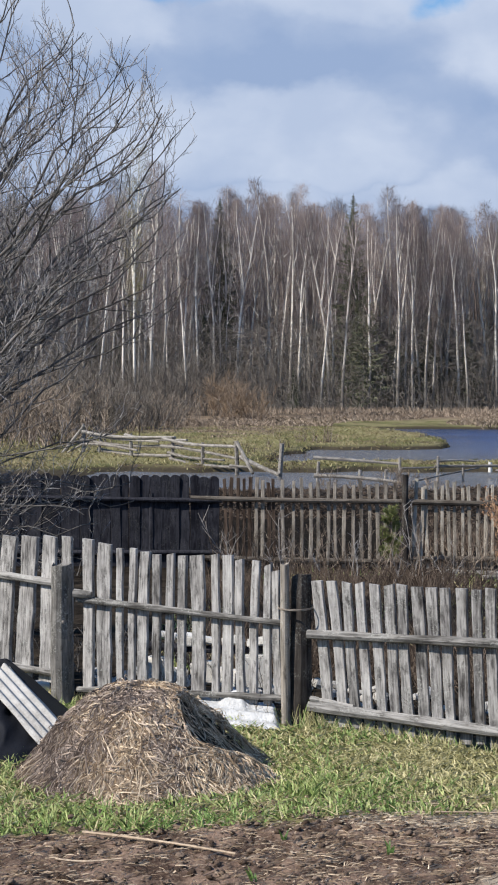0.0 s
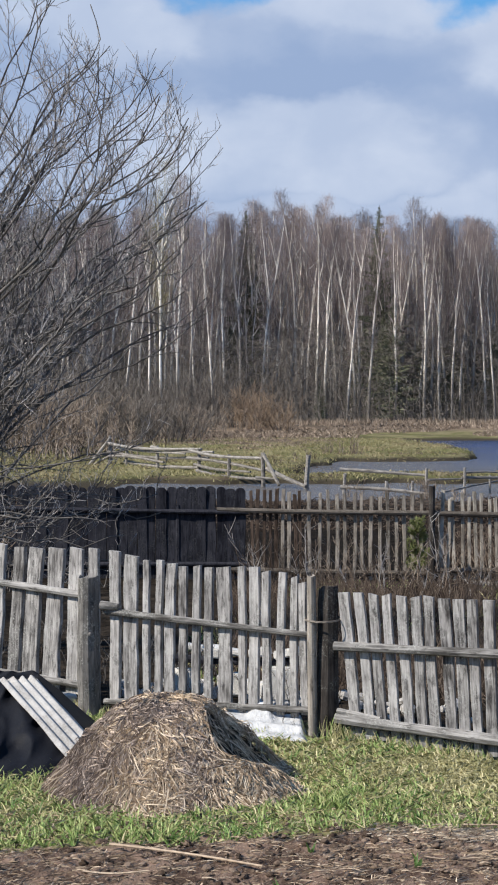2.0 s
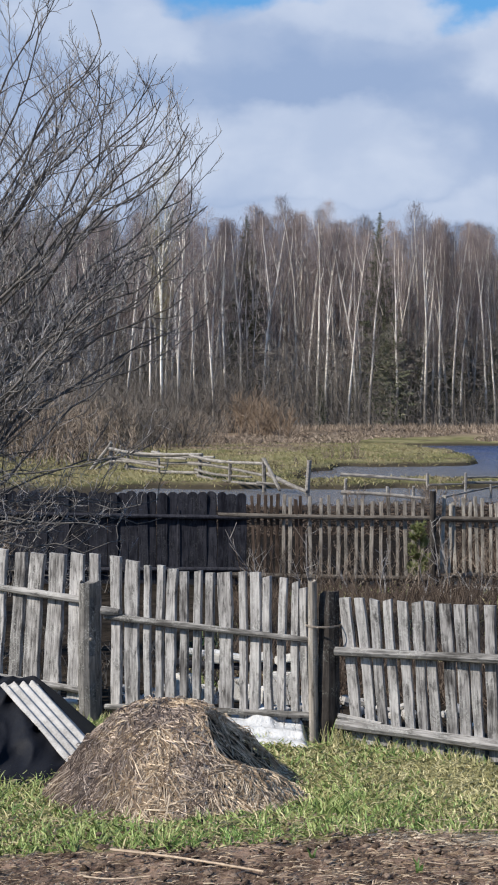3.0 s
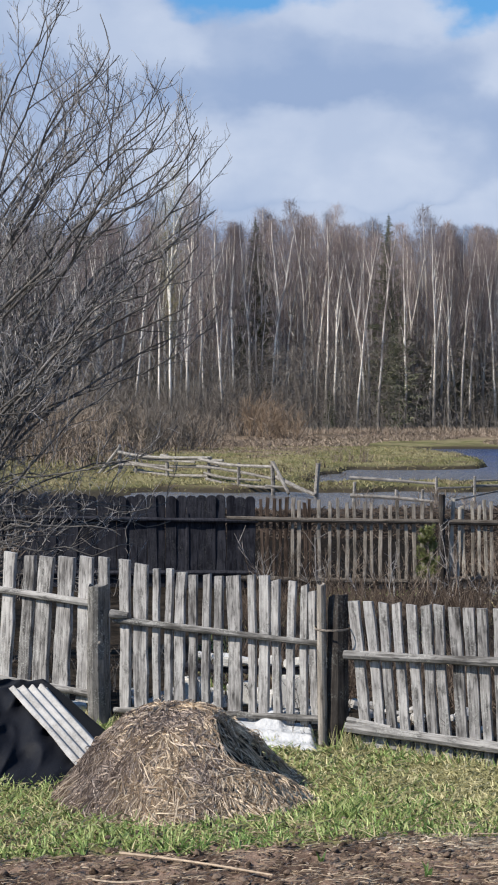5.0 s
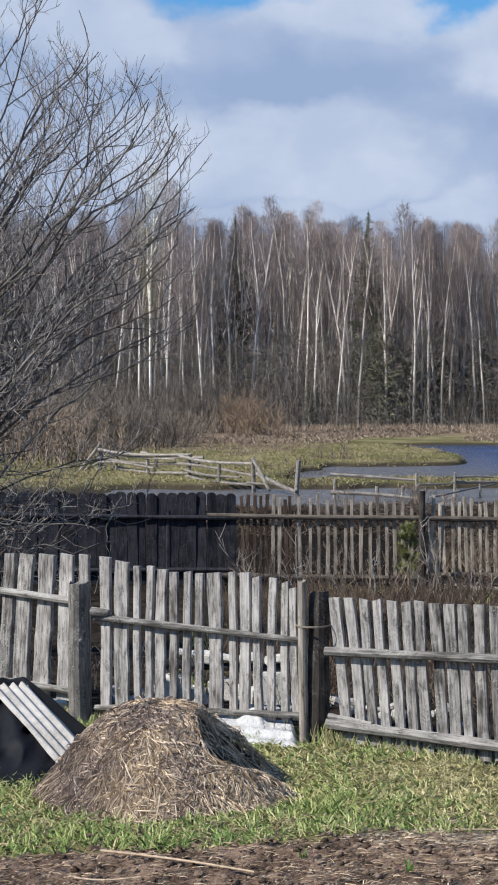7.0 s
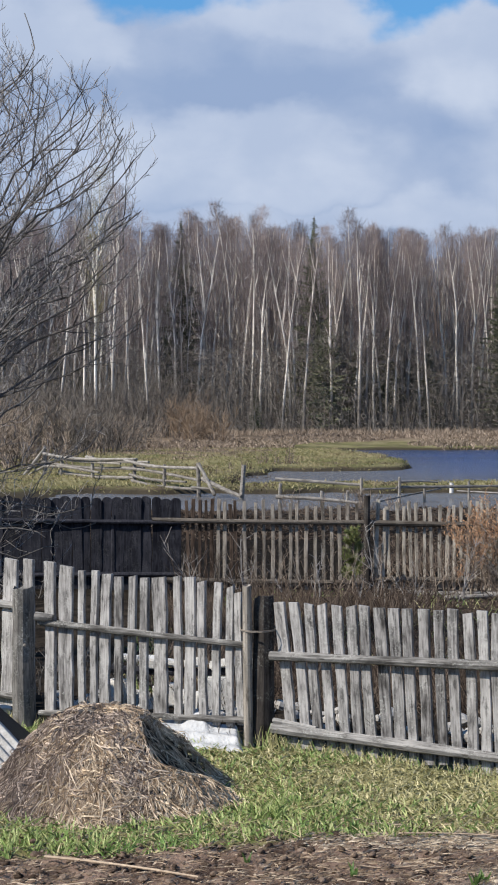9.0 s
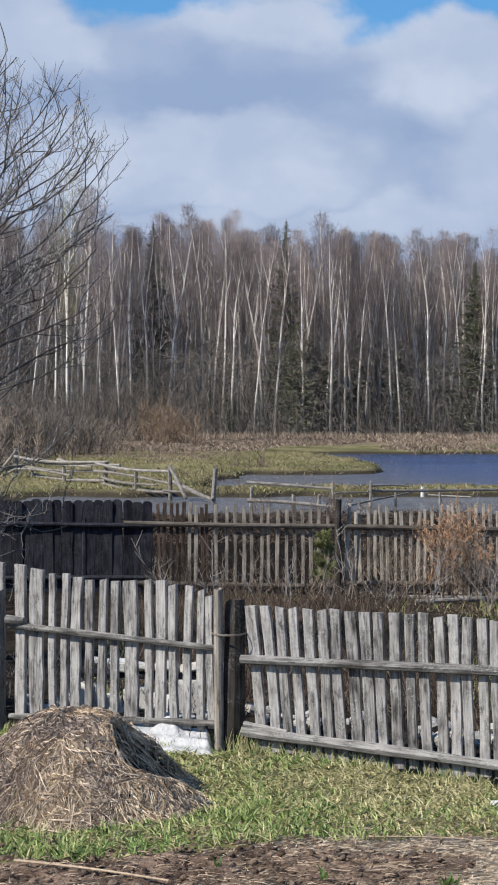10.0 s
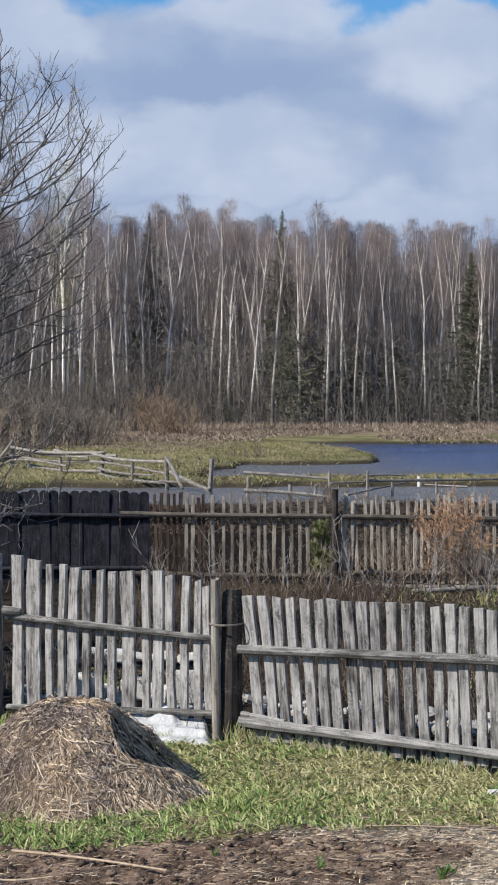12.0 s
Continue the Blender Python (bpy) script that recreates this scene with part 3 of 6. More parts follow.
def build_picket_fence():
    rnd = random.Random(4)
    row = [(1.165, 0.150, 1.495, 4.5), (0.928, 0.135, 1.478, 5.0), (0.718, 0.18, 1.473, 4.5), (0.460, 0.185, 1.485, 4.0), (0.185, 0.15, 1.492, 2.5), (-0.060, 0.115, 1.497, 0)]
    row += [(1.38 + 0.19 * i, rnd.uniform(0.10, 0.15), 1.49 + rnd.uniform(-0.02, 0.02), rnd.uniform(3, 6)) for i in range(12)]
    # rails towards the yard: the run is drawn from its far end
    back = Line(P_END, P_LEFT)
    fence_run("picket_fence", back, [(back.len - s, w, h, l) for s, w, h, l in row], [(0.0, 0.42, back.len - 0.02, 0.245, 0.036), (0.0, 1.22, back.len - 0.02, 1.085, 0.034)], 11,
              "weathered grey fence of wide wooden pickets on two rails", foot=0.16)
    gate = Line(P_LEFT, P_GATE)
    row = [(0.277, 0.105, 1.490, 0.5), (0.45, 0.142, 1.451, 0), (0.608, 0.066, 1.408, 0), (0.729, 0.066, 1.413, 0.8), (0.844, 0.098, 1.388, 0.8), (0.972, 0.08, 1.374, 0.8), (1.105, 0.074, 1.385, 1), (1.231, 0.08, 1.376, 0.5),
           (1.398, 0.132, 1.388, -0.8), (1.568, 0.072, 1.396, -0.5), (1.677, 0.096, 1.391, 0.5), (1.815, 0.073, 1.368, -1), (1.933, 0.072, 1.359, 1.0), (2.064, 0.068, 1.337, 0.4), (2.174, 0.07, 1.289, -1.5)]
    fence_run("gate", gate, row, [(0.19, 0.13, 2.24, 0.224, 0.028), (0.19, 0.945, 2.25, 0.853, 0.031)], 12,
              "closed garden gate of grey wooden pickets, sagging on its rails", foot=0.15, parent_kind="gate")
    right = Line(P_GATE, P_FAR)
    row = []
    s = 0.345
    while s < right.len - 0.1:
        row.append((s, rnd.uniform(0.080, 0.096), 1.232 - 0.013 * s + rnd.uniform(-0.012, 0.014), -1.5 - 7.5 * math.exp(-s / 0.75) + rnd.uniform(-0.4, 0.4)))
        s += rnd.uniform(0.114, 0.122)
    fence_run("picket_fence", right, row, [(0.17, 0.170, right.len, -0.20, 0.042), (0.16, 0.775, right.len, 0.80, 0.038), (0.18, 0.235, 0.56, 0.190, 0.02)], 13,
              "weathered grey picket fence with sawn boards on two rails", foot=0.02, fall=0.045)
    # posts
    for name, at, r, h, mat, lean, lab in (("fence_post", Vector((-1.675, 14.93, 0)), 0.099, 1.245, M_POST, (0, -0.4), "thick round fence post of dark cracked wood"),
                                           ("fence_post", Vector((0.312, 13.90, 0)), 0.039, 1.355, M_PALE_POST, (0, -0.6), "slender pale round post beside the gate"),
                                           ("fence_post", Vector((0.431, 13.96, 0)), 0.090, 1.255, M_BLACK_POST, (0, 0.8), "thick dark fence post wired at the gate"),
                                           ("fence_post", Vector((5.5, 11.75, 0)), 0.07, 1.2, M_POST, (0, 0), "dark round fence post")):
        me = pole_mesh("fence_post", h + 0.06, r * 1.08, r * 0.95, mat, rnd, 12, 10, 0.006, True)
        ob = new(name, me)
        turn = rnd.uniform(0, 90)
        ob.matrix_basis = pose(at.x, at.y, -0.06, lean[0], lean[1], turn)
        tagged(ob, lab, "fence post", "posts of the picket fence")
        for side, z in ((-80, 0.80), (-105, 0.52)) if at.x < -1.5 else ():
            a, k = radians(side - turn), Soup()
            d = Vector((math.cos(a), math.sin(a), 0))
            k.tube([d * (r - 0.02), d * (r + 0.003), d * (r + 0.006)], [0.022, 0.018, 0.006], 8)
            piece("knot", k.mesh("knot", M_PALE_POST, True), ob, Matrix.Translation((0, 0, z)), "pale branch knot")
    # twists of wire that tie the gate posts, and a knot of wood under the first picket
    s = Soup()
    pts = [(0.392 + 0.150 * math.cos(a), 13.935 + 0.118 * math.sin(a), 0.985 + 0.005 * a / 6 + 0.012 * math.sin(a)) for a in np.linspace(0, 6 * math.pi, 48)]
    s.tube(pts, [0.003] * len(pts), 5)
    tagged(new("wire_tie", s.mesh("wire_tie", M_WIRE)), "rusty wire tied round the gate posts", "wire")
    me = pole_mesh("wood_block", 0.17, 0.045, 0.03, M_RAIL, rnd, 8, 4, 0.01)
    ob = new("wood_block", me)
    ob.matrix_basis = between((-1.565, 14.84, 1.00), (-1.40, 14.79, 0.99))
    tagged(ob, "short block of grey wood on the gate hinge", "block")


build_picket_fence()


# ---- the board fence behind ----
B_END, B_MID, B_POST, B_FAR = (-9.0, 27.2), (-0.42, 26.3), (2.44, 26.0), (8.8, 25.3)


def build_back_fence():
    rnd = random.Random(21)
    dark = Line(B_END, B_MID)
    row, s = [], 0.1
    while s < dark.len - 0.05:
        w = rnd.uniform(0.16, 0.195)
        row.append((s, w, 1.405 + rnd.uniform(-0.02, 0.02) - 0.005 * (s - 8), rnd.uniform(-0.6, 0.6)))
        s += w - rnd.uniform(0.008, 0.02)
    fence_run("board_fence", dark, row, [(0.0, 1.10, dark.len, 1.08, 0.035), (0.0, 0.25, dark.len, 0.22, 0.04)], 22, "near-black board fence with rounded tops", M_BLACK_BOARD, M_BLACK_BOARD, "round", 0.0, 0.026)
    tall = Line(B_MID, B_POST)
    row, s = [], 0.05
    while s < tall.len - 0.08:
        row.append((s, rnd.uniform(0.046, 0.062), 1.43 - 0.025 * s + rnd.uniform(-0.05, 0.04), rnd.uniform(-1.3, 1.3), M_DARK_PICKET if s < 0.5 or s < 1.0 and rnd.random() < 0.5 else M_BROWN_PICKET))
        s += rnd.uniform(0.085, 0.105) if s < 0.75 else rnd.uniform(0.125, 0.148)
    fence_run("paling_fence", tall, row, [(-0.5, 1.105, tall.len, 1.065, 0.04), (-0.3, 0.16, tall.len, 0.12, 0.045)], 23, "brown paling fence of narrow pickets, gaps between", M_BROWN_PICKET, M_BROWN_RAIL, "flat", 0.03, 0.02)
    far = Line(B_POST, B_FAR)
    row, s = [], 0.14
    while s < far.len:
        row.append((s, rnd.uniform(0.045, 0.062), 1.39 + rnd.uniform(-0.10, 0.05), rnd.uniform(-2.0, 2.0)))
        s += rnd.uniform(0.098, 0.122)
    fence_run("paling_fence", far, row, [(0.0, 1.07, far.len, 1.02, 0.045), (0.0, 0.18, far.len, 0.14, 0.045)], 24, "grey-brown paling fence of narrow uneven pickets", M_GREY_PALING, M_BROWN_RAIL, "flat", 0.03, 0.02)
    for x, y, h, r in ((-1.55, 26.5, 1.16, 0.06), (2.44, 25.97, 1.50, 0.06), (-4.6, 26.75, 1.2, 0.06), (6.2, 25.55, 1.4, 0.05)):
        me = pole_mesh("fence_post", h + 0.05, r, r * 0.8, M_BLACK_POST if x > 0 else M_BLACK_BOARD, rnd, 9, 8, 0.006, True)
        ob = new("fence_post", me)
        ob.matrix_basis = pose(x, y - 0.06, -0.05, 0, rnd.uniform(-1, 1), 0)
        tagged(ob, "dark fence post that carries the rails behind the yard", "fence post", "posts of the back fence")


build_back_fence()


# ---- the old pole fence on the meadow ----
def build_pole_fence():
    rnd = random.Random(31)

    def rails(name, bars, posts, label):
        t = thing(name, (posts[0][0], posts[0][1], 0), label=label, category="fence", group="pole fences on the meadow")
        inv = t.matrix_basis.inverted()
        for a, b, r in bars:
            L = (Vector(b) - Vector(a)).length
            piece("rail", pole_mesh("rail", L, r * 0.82, r * 0.6, M_OLD_RAIL, rnd, 7, 12, 0.013), t, inv @ between(a, b))
        for x, y, h, r, lean in posts:
            z0 = min(height(x, y), -0.05) - 0.3
            piece("post", pole_mesh("post", h - z0, r, r * 0.85, M_OLD_RAIL, rnd, 7, 5, 0.006, True), t, inv @ pose(x, y, z0, 0, lean, 0))

    # two long bays, three rails each, that come nearer from bay to bay
    a, b, c = (-7.35, 74.0), (-3.0, 65.5), (-0.42, 59.4)
    rails("pole_fence", [((-7.5, 74, 0.98), (-2.9, 65.4, 0.86), 0.09), ((-7.5, 74, 0.60), (-2.6, 65.0, 0.52), 0.085), ((-6.6, 73, 0.18), (-2.7, 65.2, 0.16), 0.10),
                         ((-7.0, 73.2, 0.80), (-3.6, 66.6, 0.70), 0.07), ((-7.3, 73.7, 0.40), (-4.6, 68.6, 0.36), 0.08), ((-5.2, 69.8, 0.92), (-2.4, 64.6, 0.80), 0.075), ((-3.2, 65.6, 0.34), (-0.9, 60.6, 0.20), 0.07), ((-3.4, 66.0, 0.88), (-0.40, 59.4, 0.72), 0.085), ((-3.5, 66.3, 0.57), (-0.38, 59.4, 0.38), 0.08), ((-3.1, 65.4, 0.1), (-0.42, 59.4, -0.02), 0.085)],
          [(-7.35, 73.9, 1.3, 0.08, 0), (-6.5, 72.3, 0.95, 0.07, 2), (-4.9, 69.3, 0.98, 0.08, -1), (-3.0, 65.4, 0.95, 0.08, 0), (-1.75, 62.2, 0.85, 0.075, 1), (-0.42, 59.3, 0.98, 0.08, -1)],
          "tumbledown fence of silvered poles on the wet meadow")
    s = thing("fence_brace", (-8.3, 74.0, -0.1), label="slanting silvered poles leaning against the old fence", category="pole")
    inv = s.matrix_basis.inverted()
    for p, q, r in (((-8.35, 74.2, -0.1), (-7.3, 73.7, 1.22), 0.085), ((-8.1, 74.4, 0.0), (-7.0, 73.4, 0.62), 0.05)):
        piece("pole", pole_mesh("pole", (Vector(q) - Vector(p)).length, r, r * 0.8, M_OLD_RAIL, rnd, 7, 5), s, inv @ between(p, q))
    s = thing("fence_brace", (0.0, 58.6, -0.1), label="fallen silvered poles propped at the end of the fence", category="pole")
    inv = s.matrix_basis.inverted()
    for p, q, r in (((-0.44, 59.2, 0.95), (0.13, 58.3, -0.12), 0.075), ((-0.3, 59.3, 0.42), (1.05, 56.8, -0.12), 0.085), ((-0.7, 59.1, 0.12), (0.1, 58.8, 0.06), 0.05)):
        piece("pole", pole_mesh("pole", (Vector(q) - Vector(p)).length, r, r * 0.8, M_OLD_RAIL, rnd, 7, 5), s, inv @ between(p, q))
    post = new("leaning_post", pole_mesh("leaning_post", 1.35, 0.085, 0.08, M_OLD_RAIL, rnd, 8, 5, 0.006, True))
    post.matrix_basis = pose(1.06, 57.8, -0.4, 0, 4.0, 0)
    tagged(post, "lone grey post leaning in wet grass", "post")
    rails("pole_fence", [((2.15, 55.5, 0.55), (4.95, 54.6, 0.38), 0.075), ((2.1, 53.5, 0.05), (4.9, 52.6, -0.10), 0.085)],
          [(2.2, 54.6, 0.45, 0.06, 3), (3.55, 53.2, 0.25, 0.07, 0), (4.94, 54.5, 0.62, 0.06, 0), (4.4, 54.0, 0.22, 0.06, 2)], "low fence of grey poles half sunk in flood water")
    rails("pole_fence", [((4.95, 54.2, 0.25), (6.3, 55.0, 0.25), 0.04), ((6.2, 54.8, 0.46), (7.6, 55.6, 0.44), 0.045), ((5.2, 52.8, -0.10), (7.9, 57.2, 0.14), 0.045), ((6.1, 54.6, 0.30), (13.5, 57.6, 0.24), 0.065)],
          [(6.2, 54.6, 0.62, 0.055, 0), (7.1, 55.2, 0.35, 0.05, 0), (8.7, 56.0, 0.42, 0.05, 0), (11.5, 57.0, 0.4, 0.05, 0)], "collapsed fence of pale poles along the flooded ditch")
    plank = new("plank", pole_mesh("plank", 1.6, 0.10, 0.09, M_OLD_RAIL, rnd, 6, 3, 0.003, False, 0.4))
    plank.matrix_basis = between((8.55, 57.6, 0.02), (10.2, 56.6, -0.03))
    tagged(plank, "pale plank lying across the ditch bank", "plank")
    me = pole_mesh("white_stake", 0.36, 0.075, 0.07, M_WHITE, rnd, 9, 3, 0.002, True)
    st = new("white_stake", me)
    st.matrix_basis = pose(8.35, 57.6, -0.05)
    tagged(st, "short white stake on the ditch bank", "stake")


build_pole_fence()


# ---- hay, tarpaulin and odds and ends in the yard ----
HAY = (-0.81, 12.15)


FACE_AT, FACE_WAY = Vector((0.285, -0.165, 0.57)), Vector((0.73, -0.16, 0.66)).normalized()


def hay_surface(a, u):
    """A point of the heap, and how deep the steep face is cut there: a bearing and how far down from the top, 0 to 1.
    """
    c, s = math.cos(a), math.sin(a)
    n = noise.noise(Vector((c * 1.4, s * 1.4, u * 2.0)))
    r = (0.36 * u ** 0.5 + 0.53 * u ** 1.15) * (1 + 0.06 * n)
    if u > 0.8:
        r += 0.35 * (u - 0.8) ** 1.3
    # fuller towards the gate, where the skirt runs out farther
    side = smooth(0.15, 0.85, c * 0.80 - s * 0.60)
    r *= 1.0 + 0.09 * side + 0.06 * side * u ** 3
    z = 0.645 * (1 - u ** 1.75) + 0.022 * noise.noise(Vector((c * 4, s * 4, u * 6))) * (1 - u)
    p = Vector((r * c * (1.03 if c > 0 else 0.93) - 0.01 * u, r * s * 0.95, z))
    # the east side is cut to a steep face, its shade deepened by the core colour
    e = (p - FACE_AT).dot(FACE_WAY) + 0.02 * noise.noise(Vector((p.x * 6, p.y * 6, p.z * 6)))
    # the foot of the heap was left standing
    e -= 1.1 * max(0.0, 0.36 - z) * smooth(-0.10, -0.38, p.y)
    if e > 0:
        p -= FACE_WAY * (e + 0.015 * smooth(0.0, 0.05, e))
        p.z = max(p.z, 0.0)
    return p, max(0.0, e)


def build_haystack():
    rnd = random.Random(41)
    t = thing("haystack", (*HAY, 0), label="low round heap of old brown hay on grass", category="haystack")
    s = Soup()
    nu, na = 40, 84
    for i in range(nu + 1):
        u = max(0.002, i / nu)
        for k in range(na):
            p, _ = hay_surface(2 * math.pi * k / na, u)
            s.v.append((p.x * 0.955, p.y * 0.955, p.z * 0.97 - 0.012 - (0.03 if i == nu else 0)))
    for i in range(nu):
        for k in range(na):
            a, b = i * na + k, i * na + (k + 1) % na
            s.f.append((a, a + na, b + na, b))
    s.f.append(tuple(range(na)))
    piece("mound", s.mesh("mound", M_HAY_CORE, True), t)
    s = Soup()
    for _ in range(24000):
        a = rnd.uniform(0, 2 * math.pi) if rnd.random() < 0.72 else rnd.gauss(-0.1, 0.4)
        if math.sin(a) > 0.5 and rnd.random() < 0.75:
            continue
        u = rnd.random() ** 0.6
        # strands follow the slope in matted swirls
        w = 2.2 * noise.noise(Vector((math.cos(a) * 2.5, math.sin(a) * 2.5, u * 4))) + rnd.gauss(0, 0.95)
        L = rnd.uniform(0.05, 0.24)
        loft = 0.012 + 0.035 * max(0.0, noise.noise(Vector((math.cos(a) * 5, math.sin(a) * 5, u * 9)))) + (rnd.uniform(0, 0.03) if rnd.random() < 0.12 else 0.0)
        pts, bare = [], 0.0
        for k in range(4):
            u2 = min(1.0, u + L * math.cos(w) * 0.95 * k / 3)
            if u2 < 0.01:
                u2 = 0.01
            a2 = a + L * math.sin(w) / (0.3 + 0.7 * u) * k / 3
            q, e = hay_surface(a2, u2)
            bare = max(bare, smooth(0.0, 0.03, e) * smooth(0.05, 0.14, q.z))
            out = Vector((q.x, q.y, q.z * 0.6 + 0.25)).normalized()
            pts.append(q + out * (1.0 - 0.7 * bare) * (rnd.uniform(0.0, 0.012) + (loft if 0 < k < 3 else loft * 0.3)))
        # few straws on the steep face, so the dark core adds to its shade
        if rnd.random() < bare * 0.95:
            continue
        wd = rnd.uniform(0.003, 0.009)
        i0 = len(s.v)
        for k, q in enumerate(pts):
            d = (pts[min(3, k + 1)] - pts[max(0, k - 1)])
            sd = d.cross(Vector((0.3, -1.0, 0.4)))
            sd = sd.normalized() * wd * (0.5 if k < 3 else 0.15) if sd.length > 1e-9 else Vector((wd, 0, 0))
            s.v += [tuple(q - sd), tuple(q + sd)]
        for k in range(3):
            s.f.append((i0 + 2 * k, i0 + 2 * k + 1, i0 + 2 * k + 3, i0 + 2 * k + 2))
    piece("loose_hay", s.mesh("loose_hay", M_HAY), t, None, "tangle of pale straws", "stuff")


def build_tarp():
    rnd = random.Random(42)
    # the roofing sheet lies with its foot beside the hay and its head up on the heap
    foot, head = Vector((-1.52, 12.48, 0.09)), Vector((-2.235, 13.38, 0.585))
    run = (head - foot).normalized()
    wide = Vector((0.33, 0.243, -0.04))
    wide = (wide - run * wide.dot(run)).normalized()

    def under_sheet(x, y):
        """How high the heap may stand below the sheet."""
        d, k = Vector((x, y)) - foot.xy, wide.x * run.y - wide.y * run.x
        a, b = (d.x * run.y - d.y * run.x) / k, (wide.x * d.y - wide.y * d.x) / k
        off = max(0.0, -a, a - 0.36, -b, b - 1.25)
        return foot.z + a * wide.z + b * run.z - 0.045 + (-0.75 * (a - 0.40) if a > 0.40 else 1.1 * max(0.0, off - 0.03))

    # a heap under black sheeting
    s = Soup()
    nx, ny = 190, 90
    for j in range(ny + 1):
        for i in range(nx + 1):
            u, w = i / nx, j / ny
            x, y = -4.2 + 3.14 * u, 12.15 + 2.4 * w
            prof = min(0.53, max(0.0, 0.185 + (-1.42 - x) * 0.85)) * smooth(-1.10, -1.42, x)
            front = smooth(0.0, 0.60, w) * smooth(1.0, 0.75, w)
            z = prof * front * (0.97 + 0.12 * noise.noise(Vector((u * 3, w * 2, 1))))
            fold = noise.noise(Vector((u * 15 + w * 5, w * 2.5, 5.0))) * 0.095 + (0.22 - abs(noise.noise(Vector((u * 15 - w * 5, w * 4.0 + u * 7, 11.0))))) * 0.19 + noise.noise(Vector((u * 30 - w * 9, w * 6.0, 8.0))) * 0.012
            k = min(1.0, z * 6 + 0.15)
            x, y, z = x + fold * 0.3, y - fold * k * 0.9 + 0.05 * math.sin(u * 11), z + fold * 0.4 * k
            s.v.append((x, y, max(-0.02, min(z, max(under_sheet(x, y), 0.30 * z)))))
    for j in range(ny):
        for i in range(nx):
            a = j * (nx + 1) + i
            s.f.append((a, a + 1, a + nx + 2, a + nx + 1))
    ob = new("tarpaulin", s.mesh("tarpaulin", M_TARP, True))
    tagged(ob, "black plastic tarpaulin over a heap by the fence", "tarpaulin")
    # corrugated roofing sheet lying on it
    s = Soup()
    nu, nv = 64, 10
    wave = lambda u: 0.014 * math.sin(2 * math.pi * u * 3.9 - 0.6)
    for side in (0.0, -0.007):
        for j in range(nv + 1):
            for i in range(nu + 1):
                u, w = i / nu, j / nv
                jag = 0.012 * noise.noise(Vector((u * 9, w * 3, 2)))
                s.v.append((0.36 * u + (jag * 1.6 if i in (0, nu) else 0), 1.25 * w + (jag * 2.6 if j in (0, nv) else 0), wave(u) + side))
    n1 = (nu + 1) * (nv + 1)
    for j in range(nv):
        for i in range(nu):
            a = j * (nu + 1) + i
            s.f.append((a, a + 1, a + nu + 2, a + nu + 1))
            s.f.append((a + n1, a + n1 + nu + 1, a + n1 + nu + 2, a + n1 + 1))
    rim = [i for i in range(nu + 1)] + [j * (nu + 1) + nu for j in range(1, nv + 1)] + [nv * (nu + 1) + i for i in range(nu - 1, -1, -1)] + [j * (nu + 1) for j in range(nv - 1, 0, -1)]
    for a, b in zip(rim, rim[1:] + rim[:1]):
        s.f.append((a, a + n1, b + n1, b))
    ob = new("roofing_sheet", s.mesh("roofing_sheet", M_SLATE, True))
    ob.matrix_basis = Matrix.Translation(foot) @ Matrix((wide, run, wide.cross(run))).transposed().to_4x4()
    tagged(ob, "grey corrugated roofing sheet leaning on the tarpaulin", "roofing sheet")
    # white box behind the fence post
    bm = bmesh.new()
    bmesh.ops.create_cube(bm, size=1.0)
    bmesh.ops.scale(bm, vec=(0.26, 0.2, 0.11), verts=bm.verts)
    bmesh.ops.bevel(bm, geom=bm.edges[:], offset=0.012, segments=2, affect="EDGES")
    me = bpy.data.meshes.new("white_block")
    bm.to_mesh(me)
    bm.free()
    me.materials.append(M_WHITE)
    for x, y, z, turn, tip in ((-1.98, 15.35, 0.055, 12, 4),):
        ob = new("white_block", me)
        ob.matrix_basis = pose(x, y, z, tip, 0, turn)
        tagged(ob, "white block on the ground behind the fence", "block")


def build_film():
    """Crumpled white film that spills out under the gate and over its lower rail."""
    rnd = random.Random(43)
    s = Soup()
    nx, ny = 44, 22
    for j in range(ny + 1):
        for i in range(nx + 1):
            u, w = (i + (rnd.uniform(-0.4, 0.4) if 0 < i < nx else 0)) / nx, (j + (rnd.uniform(-0.4, 0.4) if 0 < j < ny else 0)) / ny
            x = -0.50 + 0.76 * u
            y = 13.96 - 0.45 * (u - 0.2) * 0.74 + 0.42 * w
            # a flat apron in front, a ledge, then a fold that rises against the rail
            ledge = 0.026 * smooth(0.0, 0.05, w) + 0.060 * smooth(0.34, 0.42, w + 0.04 * noise.noise(Vector((u * 3, 0.0, 2.0)))) + 0.045 * smooth(0.55, 0.9, w)
            peak = 0.095 * smooth(0.30, 0.44, u) * smooth(0.68, 0.56, u) * smooth(0.40, 0.85, w)
            edge = smooth(0.0, 0.08, u) * smooth(1.0, 0.93, u)
            crease = 0.008 * noise.noise(Vector((u * 3, w * 7, 3))) + rnd.uniform(-0.0022, 0.0022)
            z = (ledge + peak + crease * smooth(0.0, 0.2, w)) * edge + 0.012
            if j == 0 or i in (0, nx):
                z = 0.0
            s.v.append((x, y, max(0.0, z)))
    for j in range(ny):
        for i in range(nx):
            a = j * (nx + 1) + i
            s.f += [(a, a + 1, a + nx + 2), (a, a + nx + 2, a + nx + 1)] if (i + j) % 2 else [(a, a + 1, a + nx + 1), (a + 1, a + nx + 2, a + nx + 1)]
    tagged(new("plastic_film", s.mesh("plastic_film", M_FILM, True)), "crumpled white plastic film on grass under the gate", "film")


